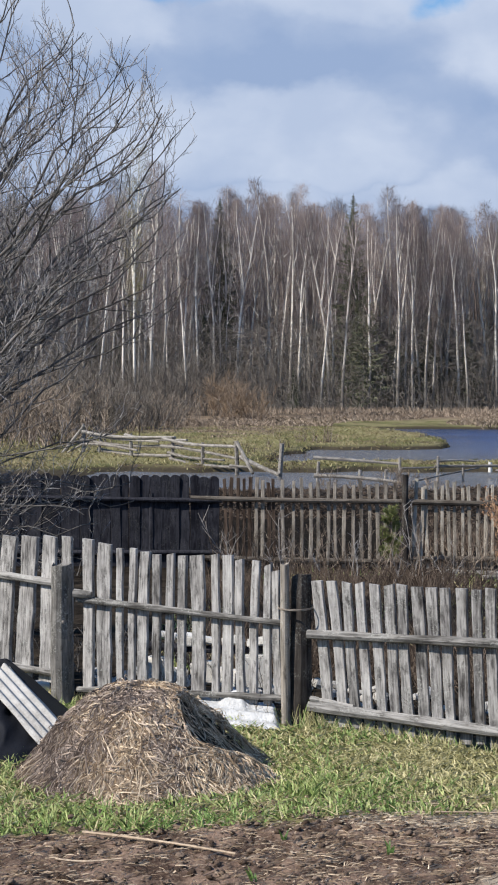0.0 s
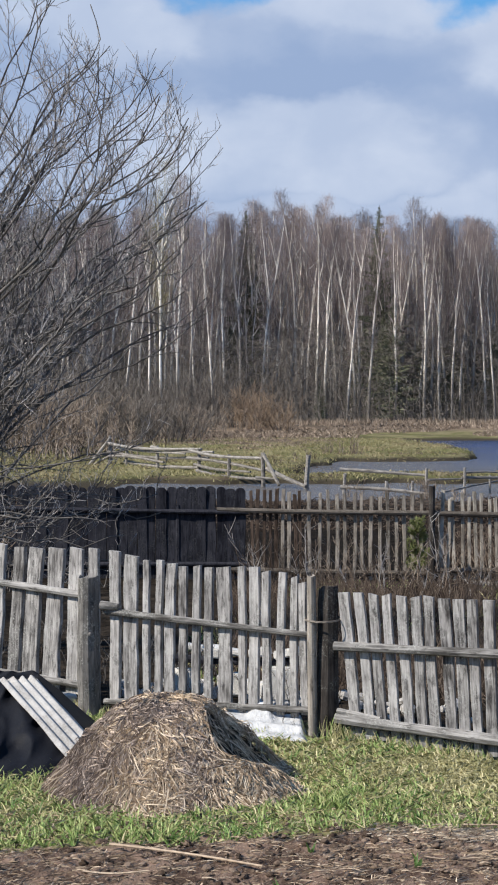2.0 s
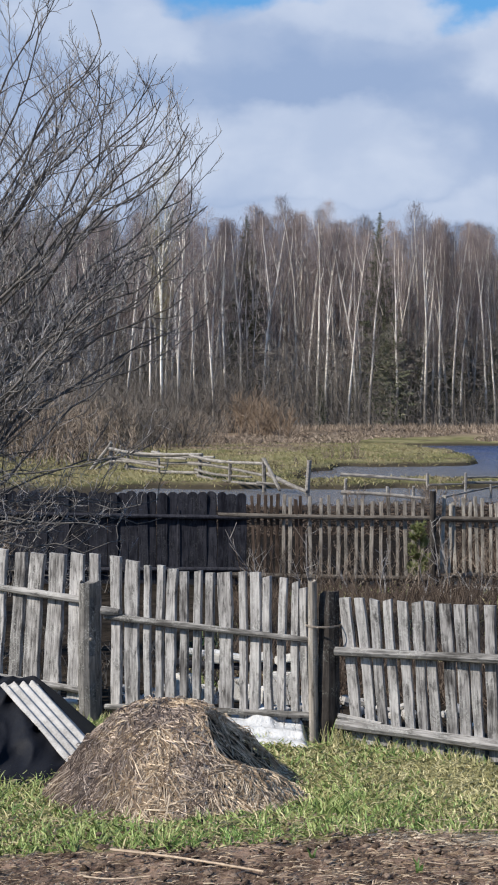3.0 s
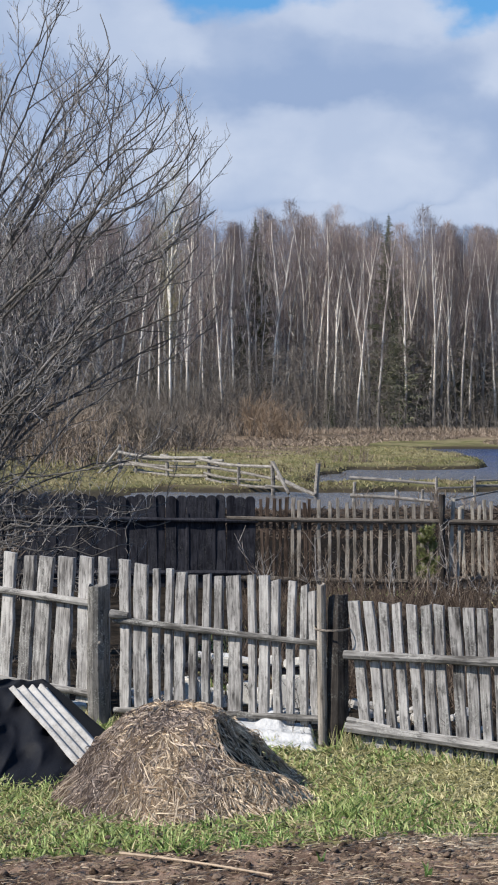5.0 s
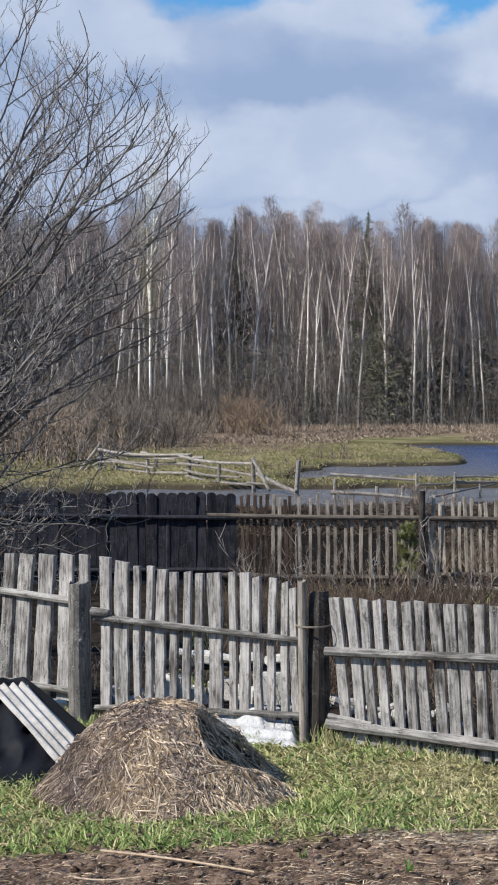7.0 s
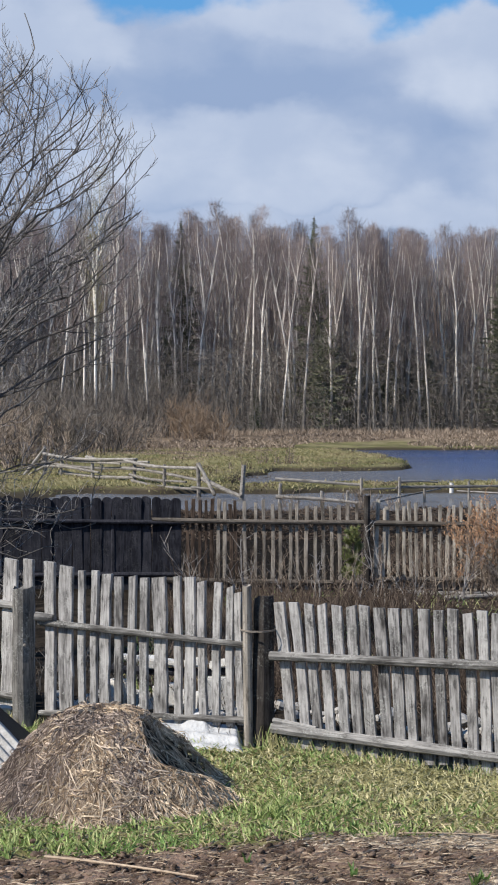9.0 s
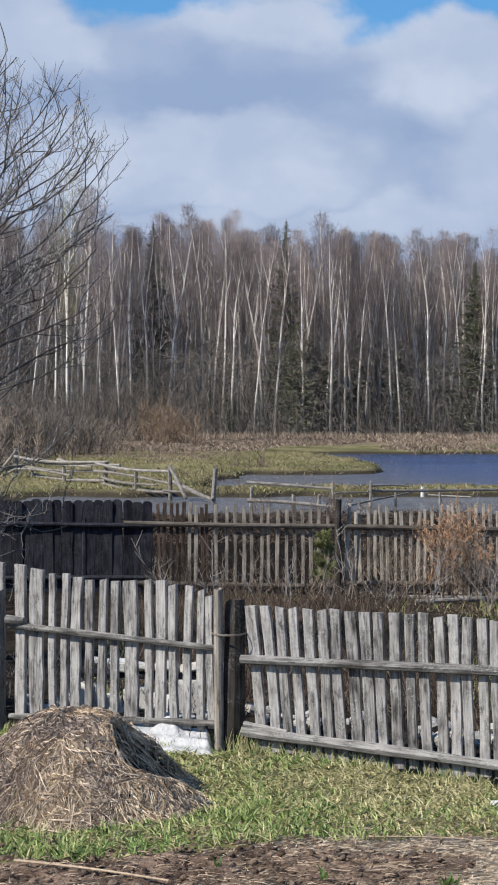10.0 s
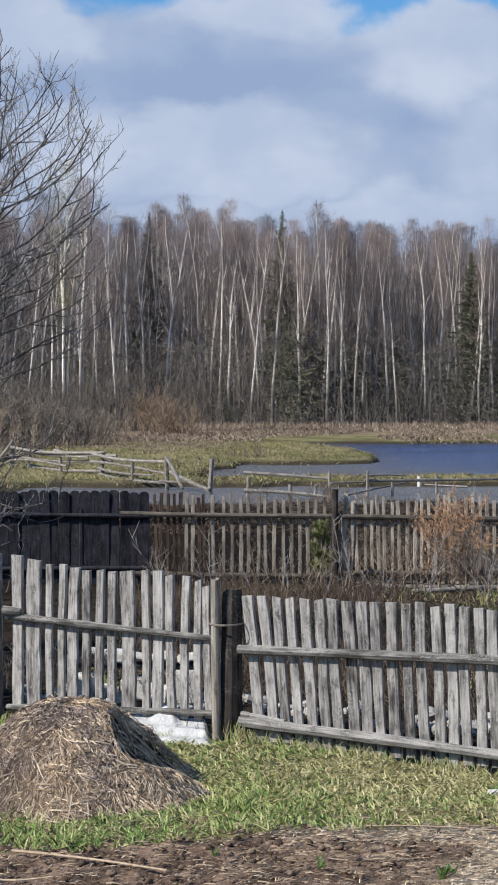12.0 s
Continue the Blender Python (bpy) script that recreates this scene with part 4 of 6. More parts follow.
def box_mesh(name, size, mat, bev=0.008):
    bm = bmesh.new()
    bmesh.ops.create_cube(bm, size=1.0)
    bmesh.ops.scale(bm, vec=size, verts=bm.verts)
    bmesh.ops.bevel(bm, geom=bm.edges[:], offset=bev, segments=2, affect="EDGES")
    me = bpy.data.meshes.new(name)
    bm.to_mesh(me)
    bm.free()
    me.materials.append(mat)
    return me


def build_white_stack():
    """A stack of whitewashed slabs behind the gate, dark gaps between the layers."""
    rnd = random.Random(44)
    t = thing("slab_stack", (-0.43, 15.85, 0), -14, label="stack of whitewashed slabs behind the gate", category="slab")
    x = -0.62
    while x < 0.85:
        w = rnd.uniform(0.20, 0.34)
        hh = rnd.uniform(0.15, 0.32)
        m = pose(x + w / 2, rnd.uniform(-0.06, 0.06), hh / 2, rnd.uniform(-3, 3), rnd.uniform(-4, 4), rnd.uniform(-14, 14))
        piece("slab", box_mesh("slab", (w - 0.03, 0.16, hh), M_WHITE, 0.018), t, m)
        x += w
    piece("bearer", pole_mesh("bearer", 1.5, 0.04, 0.035, M_BLACK_BOARD, rnd), t, pose(-0.62, -0.02, 0.36))
    x = -0.5
    while x < 0.75:
        w = rnd.uniform(0.16, 0.36)
        m = pose(x + w / 2, rnd.uniform(-0.03, 0.03), 0.445 + rnd.uniform(-0.02, 0.015) - 0.02 * x, rnd.uniform(-9, 9), rnd.uniform(-13, 13), rnd.uniform(-14, 14))
        piece("slab", box_mesh("slab", (w - 0.05, 0.18, rnd.uniform(0.05, 0.10)), M_WHITE, 0.014), t, m)
        x += w
    # odd pale stones strewn behind the fence
    for i in range(90):
        x = rnd.uniform(-1.6, 4.6)
        y = 15.0 - 0.44 * (x + 1.0) + rnd.uniform(0.5, 1.5)
        s = Soup()
        r = rnd.uniform(0.03, 0.085)
        s.tube([(0, 0, -r * 0.4), (0, 0, 0), (r * 0.1, 0, r * 0.5), (0, 0, r * 0.8)], [r * 0.8, r * rnd.uniform(0.9, 1.2), r * 0.9, r * 0.4], 7)
        ob = new("stone", s.mesh("stone", M_SLATE, False))
        ob.matrix_basis = pose(x, y, 0.02, rnd.uniform(-20, 20), rnd.uniform(-20, 20), rnd.uniform(0, 180))
        tagged(ob, "pale stone in the litter behind the fence", "stone", "pale stones behind the fence")


build_haystack()
build_tarp()
build_film()
build_white_stack()


# ---- bare trees and shrubs ----
def bough(rnd, base, way, length, r0, lift, seg=9, wob=0.10, r1=0.004):
    """Points and radii of a crooked bough that bends up towards its tip."""
    p, d = Vector(base), Vector(way).normalized()
    pts, rad = [p.copy()], [r0]
    for i in range(seg):
        d = (d + Vector((rnd.gauss(0, wob), rnd.gauss(0, wob), rnd.gauss(0, wob) + lift / seg))).normalized()
        p = p + d * length / seg
        pts.append(p.copy())
        rad.append(r0 + (r1 - r0) * ((i + 1) / seg) ** 0.8)
    return pts, rad


def along(pts, u):
    k = min(len(pts) - 2, int(u * (len(pts) - 1)))
    w = u * (len(pts) - 1) - k
    return pts[k].lerp(pts[k + 1], w), (pts[k + 1] - pts[k]).normalized()


def in_crown(p, k=1.0):
    """Whether a point lies within the rounded outline of the big tree's crown."""
    reach = np.interp(p.z, (-0.2, 0.9, 1.9, 3.0, 4.0, 5.0, 5.4, 5.8, 6.2, 6.8, 7.2, 7.6), (1.5, 2.6, 3.1, 3.45, 3.65, 3.85, 3.8, 3.65, 3.4, 3.05, 2.4, 0.8))
    return math.hypot(p.x, p.y * 0.75) < reach * k


def arching(rnd, base, bearing, e0, e1, length, seg=24, wob=0.068):
    """A limb that leaves the trunk at one slope and bends to another, with a crooked run."""
    p, pts = Vector(base), [Vector(base)]
    b, e, kink = radians(bearing), 0.0, 0.0
    for i in range(seg):
        u = (i + 0.5) / seg
        if i % 2 == 0:
            kink = rnd.gauss(0, wob * 2.2)
            b += rnd.gauss(0, wob * 1.6)
        e = radians(e0 + (e1 - e0) * u ** 0.85) + kink + radians(36) * smooth(0.78, 1.0, u)
        p = p + Vector((math.cos(b) * math.cos(e), math.sin(b) * math.cos(e), math.sin(e))) * length / seg
        pts.append(p.copy())
    return pts


def shoots(rnd, soups, pts, length, depth, u0=0.12, thin=1.0):
    """Side branches, the twigs on them and the short spurs on those, all bending upward."""
    gap = (0.0, 0.058, 0.078, 0.235)[depth]
    count = max(2, int(length * (1 - u0) / gap / thin))
    turn = rnd.uniform(0, 6.3)
    for i in range(count):
        u = u0 + (1 - u0) * (i + rnd.random()) / count
        p, d = along(pts, min(0.999, u))
        turn += 2.4 + rnd.gauss(0, 0.5)
        a = d.orthogonal().normalized()
        side = a * math.cos(turn) + d.cross(a) * math.sin(turn)
        way = (d * rnd.uniform(0.55, 1.0) + side * rnd.uniform(0.65, 1.05) + Vector((0, 0, (0.0, 0.25, 0.34, 0.30)[depth]))).normalized()
        if depth == 3:
            L = (0.40 + length * (0.27 - 0.20 * u)) * rnd.uniform(0.4, 1.1)
        elif depth == 2:
            L = rnd.uniform(0.12, 0.38) * (1.15 - 0.5 * u)
        else:
            L = rnd.uniform(0.04, 0.16)
        r = (0.0, 0.0026, 0.0032, 0.0040 + 0.0045 * L)[depth]
        q, rad = bough(rnd, p, way, L, r, (0.0, 0.3, 0.75, 0.55)[depth], (0, 2, 4, 8)[depth], (0, 0.18, 0.26, 0.17)[depth], (0, 0.0021, 0.0024, 0.0028)[depth])
        if not in_crown(q[-1], rnd.uniform(0.96, 1.06)):
            continue
        soups[1 if depth == 3 else 0].tube(q, rad, 5 if depth == 3 else 3, False)
        if depth > 1:
            shoots(rnd, soups, q, L, depth - 1, 0.15, thin)


def build_big_tree():
    rnd = random.Random(52)
    t = thing("bare_tree", (-4.234, 18.51, 0), label="bare spreading grey tree in bud beside the fence", category="tree")
    trunk = Soup()
    stem, rad = bough(rnd, (0, 0, -0.2), (0.03, 0, 1), 6.6, 0.17, 0.1, 14, 0.05, 0.02)
    trunk.tube(stem, rad, 12)
    piece("trunk", trunk.mesh("trunk", M_LIMB, True), t)
    twigs, branches = Soup(), Soup()
    limbs = []
    # how many, from which height, the slope at the trunk and at the tip, the length, the bearing (0 is to the east)
    for n, z0, e0, e1, L0, b0, girth in ((6, (0.9, 1.7), (4, 20), (-22, -4), (3.0, 4.0), (-35, 45), 0.013), (6, (0.6, 1.6), (24, 36), (-6, 12), (3.2, 3.9), (-60, 60), 0.017), (6, (0.5, 1.6), (54, 64), (2, 24), (4.2, 5.0), (-55, 50), 0.026),
                                         (16, (0.9, 2.6), (52, 60), (14, 42), (5.0, 6.2), (-38, 34), 0.030), (12, (2.2, 3.8), (56, 66), (38, 58), (4.4, 5.4), (-45, 45), 0.022), (6, (3.2, 4.6), (72, 80), (66, 84), (3.0, 4.0), (-80, 90), 0.018),
                                         (6, (1.0, 4.0), (55, 70), (20, 60), (3.6, 4.6), (100, 260), 0.024)):
        for i in range(n):
            f = (i + rnd.random()) / n
            bearing = b0[0] + (b0[1] - b0[0]) * ((i * 0.618 + rnd.random() * 0.2) % 1.0)
            limbs.append((z0[0] + (z0[1] - z0[0]) * f, bearing, rnd.uniform(*e0), rnd.uniform(*e1), rnd.uniform(*L0), girth * rnd.uniform(0.8, 1.15)))
    for z, bearing, e0, e1, L, girth in limbs:
        p, _ = along(stem, (z + 0.2) / 6.6)
        q = arching(rnd, p, bearing, e0, e1, L)
        ends = rnd.uniform(0.86, 1.02)
        keep = max(6, next((i for i, c in enumerate(q) if not in_crown(c, ends)), len(q)))
        q, L = q[:keep], L * keep / len(q)
        limb = Soup()
        limb.tube(q, [0.004 + 0.74 * girth * (1 - i / keep) ** 0.8 for i in range(len(q))], 7)
        piece("limb", limb.mesh("limb", M_LIMB, True), t)
        shoots(rnd, (twigs, branches), q, L, 3 if bearing < 95 else 2, 0.12, 1.6 if e1 < 12 else 1.1)
    piece("branch_work", branches.mesh("branch_work", M_LIMB, True), t, None, "crooked dark side branches", "stuff")
    piece("twig_crown", twigs.mesh("twig_crown", M_TWIG), t, None, "fine grey twigs with swelling buds", "stuff")


def shrub(name, at, stems, tall, wide, mat, seed, label, leaf=None, group="", thick=0.011, category="shrub", side=0.16, leafy=(0.3, 1.0), fine=10, leaves=6):
    """Bare stems that fan out from one stool, with side shoots."""
    rnd = random.Random(seed)
    t = thing(name, at, label=label, category=category, group=group)
    s, fol = Soup(), Soup()
    for _ in range(stems):
        a, w = rnd.uniform(0, 2 * math.pi), abs(rnd.gauss(0, 0.5))
        base = (rnd.gauss(0, side), rnd.gauss(0, side), -0.05)
        L = tall * rnd.uniform(0.55, 1.05)
        q, r = bough(rnd, base, (math.cos(a) * w * wide, math.sin(a) * w * wide, 1), L, thick * rnd.uniform(0.6, 1.2), 0.1, 5, 0.15, thick * 0.25)
        s.tube(q, r, 3, False)
        for i in range(int(fine * min(L, 2.4))):
            u = rnd.uniform(0.2, 0.98)
            p, d = along(q, u)
            e = (d + Vector((rnd.gauss(0, 0.8), rnd.gauss(0, 0.8), rnd.gauss(0.2, 0.5)))).normalized()
            q2, r2 = bough(rnd, p, e, L * rnd.uniform(0.12, 0.3), thick * 0.42, 0.2, 2, 0.18, thick * 0.2)
            if thick > 0.03:
                s.blade(q2[0], q2[-1], thick * 0.8, (rnd.gauss(0, 0.05), 0, 0))
            else:
                s.tube(q2, r2, 3, False)
            if leaf and leafy[0] < u < leafy[1]:
                for k in range(leaves):
                    c, _ = along(q2, rnd.random())
                    fol.blade(c, c + Vector((rnd.gauss(0, 0.028), rnd.gauss(0, 0.028), rnd.gauss(-0.015, 0.024))), rnd.uniform(0.006, 0.014), (0, 0, 0.005))
    piece("brush", s.mesh("brush", mat), t, None, "", "stuff")
    if leaf:
        piece("foliage", fol.mesh("foliage", leaf), t, None, "", "stuff")
    return t


def build_shrubs():
    rnd = random.Random(61)
    # thicket at the foot of the bare tree
    for i, (x, y, h) in enumerate(((-4.4, 22.3, 2.4), (-4.9, 23.2, 3.0), (-4.3, 24.8, 1.7), (-4.6, 21.5, 2.6), (-2.7, 25.3, 0.6))):
        shrub("bare_shrub", (x, y, 0), 18, h, 0.8, M_BRAMBLE if i % 2 else M_LIMB, 62 + i, "leafless grey shrub at the board fence", None, "thicket by the board fence", 0.012, side=0.25)
    # brambles and suckers along the paling fence
    for i in range(30):
        x = -0.3 + i * 0.22 + rnd.uniform(-0.15, 0.15)
        shrub("bramble", (x, 25.0 - rnd.uniform(0, 0.9) - 0.08 * x, 0), 8, rnd.uniform(0.55, 1.2), 1.3, M_BRAMBLE if i % 3 else M_STALK, 80 + i, "tangle of dead bramble canes along the fence", None, "brambles along the paling fence", 0.009, side=0.25)
    for i, (x, h) in enumerate(((1.55, 1.0), (2.05, 0.75), (1.15, 0.7), (2.9, 0.8), (3.6, 1.0), (4.4, 0.7), (2.45, 1.3), (0.5, 1.2), (-0.3, 1.3))):
        shrub("sapling", (x, 24.3 - 0.1 * x, 0), 3, h, 0.5, M_TWIG, 100 + i, "thin bare sapling in front of the fence", None, "saplings along the paling fence", 0.012, "sapling", 0.06)
    for i, (x, n, h) in enumerate(((3.98, 12, 1.42), (4.2, 16, 1.48), (4.42, 12, 1.36))):
        shrub("dry_bush", (x, 25.15, 0), n, h, 0.55, M_BRAMBLE, 120 + i, "bush with rusty withered leaves against the fence", M_RUST, "withered bushes", 0.008, side=0.15, leafy=(0.62, 1.0), fine=14, leaves=13)
    for i, x in enumerate((4.75, 5.2)):
        shrub("budding_bush", (x, 25.2, 0), 9, 1.5, 0.6, M_TWIG, 130 + i, "thin bush with olive buds against the fence", M_OLIVE, "budding bushes", 0.008, side=0.12, leafy=(0.6, 1.0), leaves=4)
    # low dead growth just behind the picket fence
    for i in range(16):
        x = -2.6 + i * 0.40 + rnd.uniform(-0.15, 0.15)
        shrub("weed_clump", (x, 14.75 - 0.45 * (x + 1.0) + rnd.uniform(0.2, 0.7), 0), 12, rnd.uniform(0.35, 0.7), 0.9, M_STALK, 140 + i, "clump of dead weed stalks behind the pickets", None, "dead weeds behind the picket fence", 0.006, "weed", 0.2)
    for i, (x, y, h) in enumerate(((-3.4, 18.2, 1.0), (-2.9, 17.4, 0.8), (-2.4, 17.0, 0.9), (-1.9, 16.6, 0.7), (-1.4, 16.9, 0.8), (-0.9, 17.4, 0.7), (-2.7, 18.6, 1.0), (-1.6, 18.4, 0.9), (-0.4, 18.2, 0.7))):
        shrub("weed_clump", (x, y, 0), 16, h * 0.5, 1.3, M_LIMB, 180 + i, "dark tangle of dead weeds behind the pickets", None, "dead weeds behind the picket fence", 0.009, "weed", 0.3)
    for i in range(5):
        x = -0.2 + i * 1.4 + rnd.uniform(-0.3, 0.3)
        shrub("bramble", (x, 27.0 + rnd.uniform(0, 0.8), 0), 8, rnd.uniform(0.8, 1.1), 0.9, M_LIMB, 160 + i, "dark dead brush behind the paling fence", None, "dark brush behind the paling fence", 0.010, side=0.3)
    # logs on the ground
    for a, b, r, lab in (((2.9, 25.1, 0.06), (7.0, 24.7, 0.10), 0.05, "grey log lying along the foot of the fence"), ((3.4, 24.2, 0.08), (6.6, 24.5, 0.16), 0.04, "pale bare pole lying in brambles")):
        ob = new("log", pole_mesh("log", (Vector(b) - Vector(a)).length, r, r * 0.8, M_OLD_RAIL, rnd))
        ob.matrix_basis = between(a, b)
        tagged(ob, lab, "log")


def build_young_pine():
    rnd = random.Random(71)
    t = thing("young_pine", (2.18, 25.5, 0), label="small green pine in front of the paling fence", category="pine")
    s, leaves = Soup(), Soup()
    s.tube([(0, 0, -0.05), (0.01, 0, 0.5), (0, 0, 1.0)], [0.02, 0.015, 0.005], 6)
    for i in range(64):
        z = rnd.uniform(0.2, 0.98)
        a = rnd.uniform(0, 2 * math.pi)
        L = 0.17 * (1.08 - z) ** 0.6 * rnd.uniform(0.6, 1.1) + 0.06
        q, r = bough(rnd, (0, 0, z), (math.cos(a), math.sin(a), 0.4), L, 0.006, 0.4, 3, 0.04, 0.003)
        s.tube(q, r, 4, False)
        for k in range(62):
            c, d = along(q, rnd.uniform(0.2, 1.0))
            e = (d + Vector((rnd.gauss(0, 0.7), rnd.gauss(0, 0.7), rnd.gauss(0.2, 0.6)))).normalized() * rnd.uniform(0.05, 0.09)
            leaves.blade(c, c + e, 0.007)
    piece("stem", s.mesh("stem", M_BRAMBLE), t)
    piece("needles", leaves.mesh("needles", M_PINE), t, None, "", "stuff")


build_big_tree()
build_shrubs()
build_young_pine()


# ---- the wood across the water ----
def birch(name, tall, seed, fork=False, twig_mat=None, slim=False):
    """A slim birch: pale trunk, steep branches, a haze of fine hanging twigs."""
    rnd = random.Random(seed)
    t = thing(name, (0, 0, 0), label="tall bare birch with white bark", category="birch", group="birches across the water")
    s, c = Soup(), Soup()
    pts, rad = bough(rnd, (0, 0, -0.3), (rnd.gauss(0, 0.018), rnd.gauss(0, 0.018), 1), tall, tall * (0.0084 if slim else 0.0064), 0.45, 14, 0.030, 0.02)
    s.tube(pts, rad, 7)
    stems = [pts]
    if fork:
        p, d = along(pts, rnd.uniform(0.4, 0.55))
        q, r = bough(rnd, p, (rnd.choice((-1, 1)) * 0.10, 0.05, 1), tall * 0.42, tall * 0.0045, 0.5, 8, 0.05, 0.02)
        s.tube(q, r, 6)
        stems.append(q)
    for i in range(3 if slim else 5):
        p, d = along(pts, rnd.uniform(0.42, 0.80))
        a = rnd.uniform(0, 2 * math.pi)
        q, r = bough(rnd, p, (math.cos(a) * 0.16, math.sin(a) * 0.16, 1), tall * rnd.uniform(0.10, 0.20), tall * 0.0026, 0.3, 6, 0.09, 0.012)
        s.tube(q, r, 5, False)
    for st in stems:
        main = st is pts
        wide = tall * (0.058 if slim else 0.070) * (1.0 if main else 0.75)
        low = 0.30 if main else 0.10
        for i in range(46 if main else 20):
            u = low + (0.97 - low) * rnd.random() ** 0.8
            p, d = along(st, u)
            a = rnd.uniform(0, 2 * math.pi)
            open_ = rnd.uniform(0.25, 0.7)
            L = tall * (0.02 + 0.075 * math.sin(math.pi * min(1.0, (1.06 - u) / 0.70)) ** 0.8) * rnd.uniform(0.6, 1.2)
            q, r = bough(rnd, p, (math.cos(a) * open_, math.sin(a) * open_, 0.9), L, 0.024 - 0.012 * u, 0.0, 5, 0.12, 0.006)
            c.tube(q, r, 3, False)
            for k in range(12):
                p2, d2 = along(q, 0.18 + 0.82 * rnd.random() ** 0.7)
                e = (d2 * 0.6 + Vector((rnd.gauss(0, 0.5), rnd.gauss(0, 0.5), rnd.gauss(0.1, 0.6)))).normalized()
                c.sliver(p2, p2 + e * rnd.uniform(0.3, 0.9), rnd.uniform(0.012, 0.02))
        # a rounded haze of fine shoots, denser and wider towards the top
        for i in range((2300 if slim else 2700) if main else 1100):
            u = low + (1.0 - low) * rnd.random() ** 0.62
            k = (u - low) / (1.0 - low)
            span = wide * (0.35 + 0.65 * smooth(0.0, 0.6, k)) * math.sqrt(max(0.02, 1.0 - max(0.0, (k - 0.62) / 0.40) ** 2))
            a, w = rnd.uniform(0, 2 * math.pi), rnd.random() ** 0.6
            p, d = along(st, min(0.995, u))
            p = p + Vector((math.cos(a), math.sin(a), 0)) * span * w
            e = Vector((math.cos(a) * 0.35 * w + rnd.gauss(0, 0.3), math.sin(a) * 0.35 * w + rnd.gauss(0, 0.3), rnd.gauss(0.55, 0.55))).normalized()
            c.sliver(p, p + e * rnd.uniform(0.3, 0.95), rnd.uniform(0.011, 0.019))
    piece("trunk", s.mesh("trunk", M_BIRCH), t)
    piece("crown", c.mesh("crown", twig_mat or M_BIRCH_TWIG), t)
    return t


def spruce(name, tall, wide, seed):
    """A spruce: whorls of drooping boughs set with needled sprays."""
    rnd = random.Random(seed)
    t = thing(name, (0, 0, 0), label="dark green spruce among the birches", category="spruce", group="spruces across the water")
    s, c = Soup(), Soup()
    s.tube([(0, 0, -0.3), (0, 0, tall * 0.5), (0, 0, tall)], [tall * 0.011, tall * 0.007, 0.02], 7)
    z = tall * 0.06
    while z < tall * 0.99:
        u = z / tall
        L0 = wide * (1 - u) ** 0.85 * (0.6 + 0.4 * smooth(0, 0.2, u)) + 0.03
        for k in range(9):
            if rnd.random() < 0.15:
                continue
            a = rnd.uniform(0, 2 * math.pi)
            L = L0 * rnd.uniform(0.35, 1.2)
            q, r = bough(rnd, (0, 0, z + rnd.uniform(-0.3, 0.3) * (1 - u)), (math.cos(a), math.sin(a), 0.05 + 0.4 * u), L, 0.02, -0.25 + 0.3 * u, 4, 0.06, 0.008)
            s.tube(q, r, 3, False)
            for i in range(int(10 + 16 * L)):
                p, d = along(q, rnd.uniform(0.08, 1.0))
                e = (d * 0.8 + Vector((rnd.gauss(0, 0.6), rnd.gauss(0, 0.6), rnd.gauss(-0.35, 0.35)))).normalized() * rnd.uniform(0.25, 0.6) * (1.0 - 0.8 * u ** 2)
                c.sliver(p, p + e, rnd.uniform(0.08, 0.18) * (1.0 - 0.6 * u ** 2))
        z += (tall * 0.017 + 0.12) * (1.0 - 0.62 * u)
    piece("trunk", s.mesh("trunk", M_STEM), t)
    piece("needles", c.mesh("needles", M_SPRUCE), t)
    return t


def stand(ob, x, y, scale=1.0, turn=0.0):
    m = pose(x, y, height(x, y) - 0.1, 0, 0, turn)
    ob.matrix_basis = m @ Matrix.Diagonal((scale, scale, scale, 1))


# how high the wood stands against the sky, by the bearing from the yard in degrees
CREST = ((-14.0, 24.3), (-6.0, 24.8), (-2.0, 24.2), (-1.2, 25.0), (-0.85, 23.7), (-0.38, 25.9), (0.1, 24.2), (0.45, 25.7), (1.1, 25.7), (1.5, 23.9), (2.5, 23.6), (4.2, 23.3), (4.55, 24.8),
         (5.2, 24.8), (6.2, 22.9), (6.5, 23.8), (7.5, 22.0), (8.3, 23.3), (9.35, 24.6), (9.9, 23.3), (10.3, 20.8), (10.75, 22.0), (13.0, 21.5))


def crest(x, y):
    """Height of a tree at (x, y) whose top lies on the wood's outline."""
    return float(np.interp(math.degrees(math.atan2(x, y)), [b for b, h in CREST], [h for b, h in CREST])) * (1.0 + 0.95 * (y / 187.0 - 1.0))


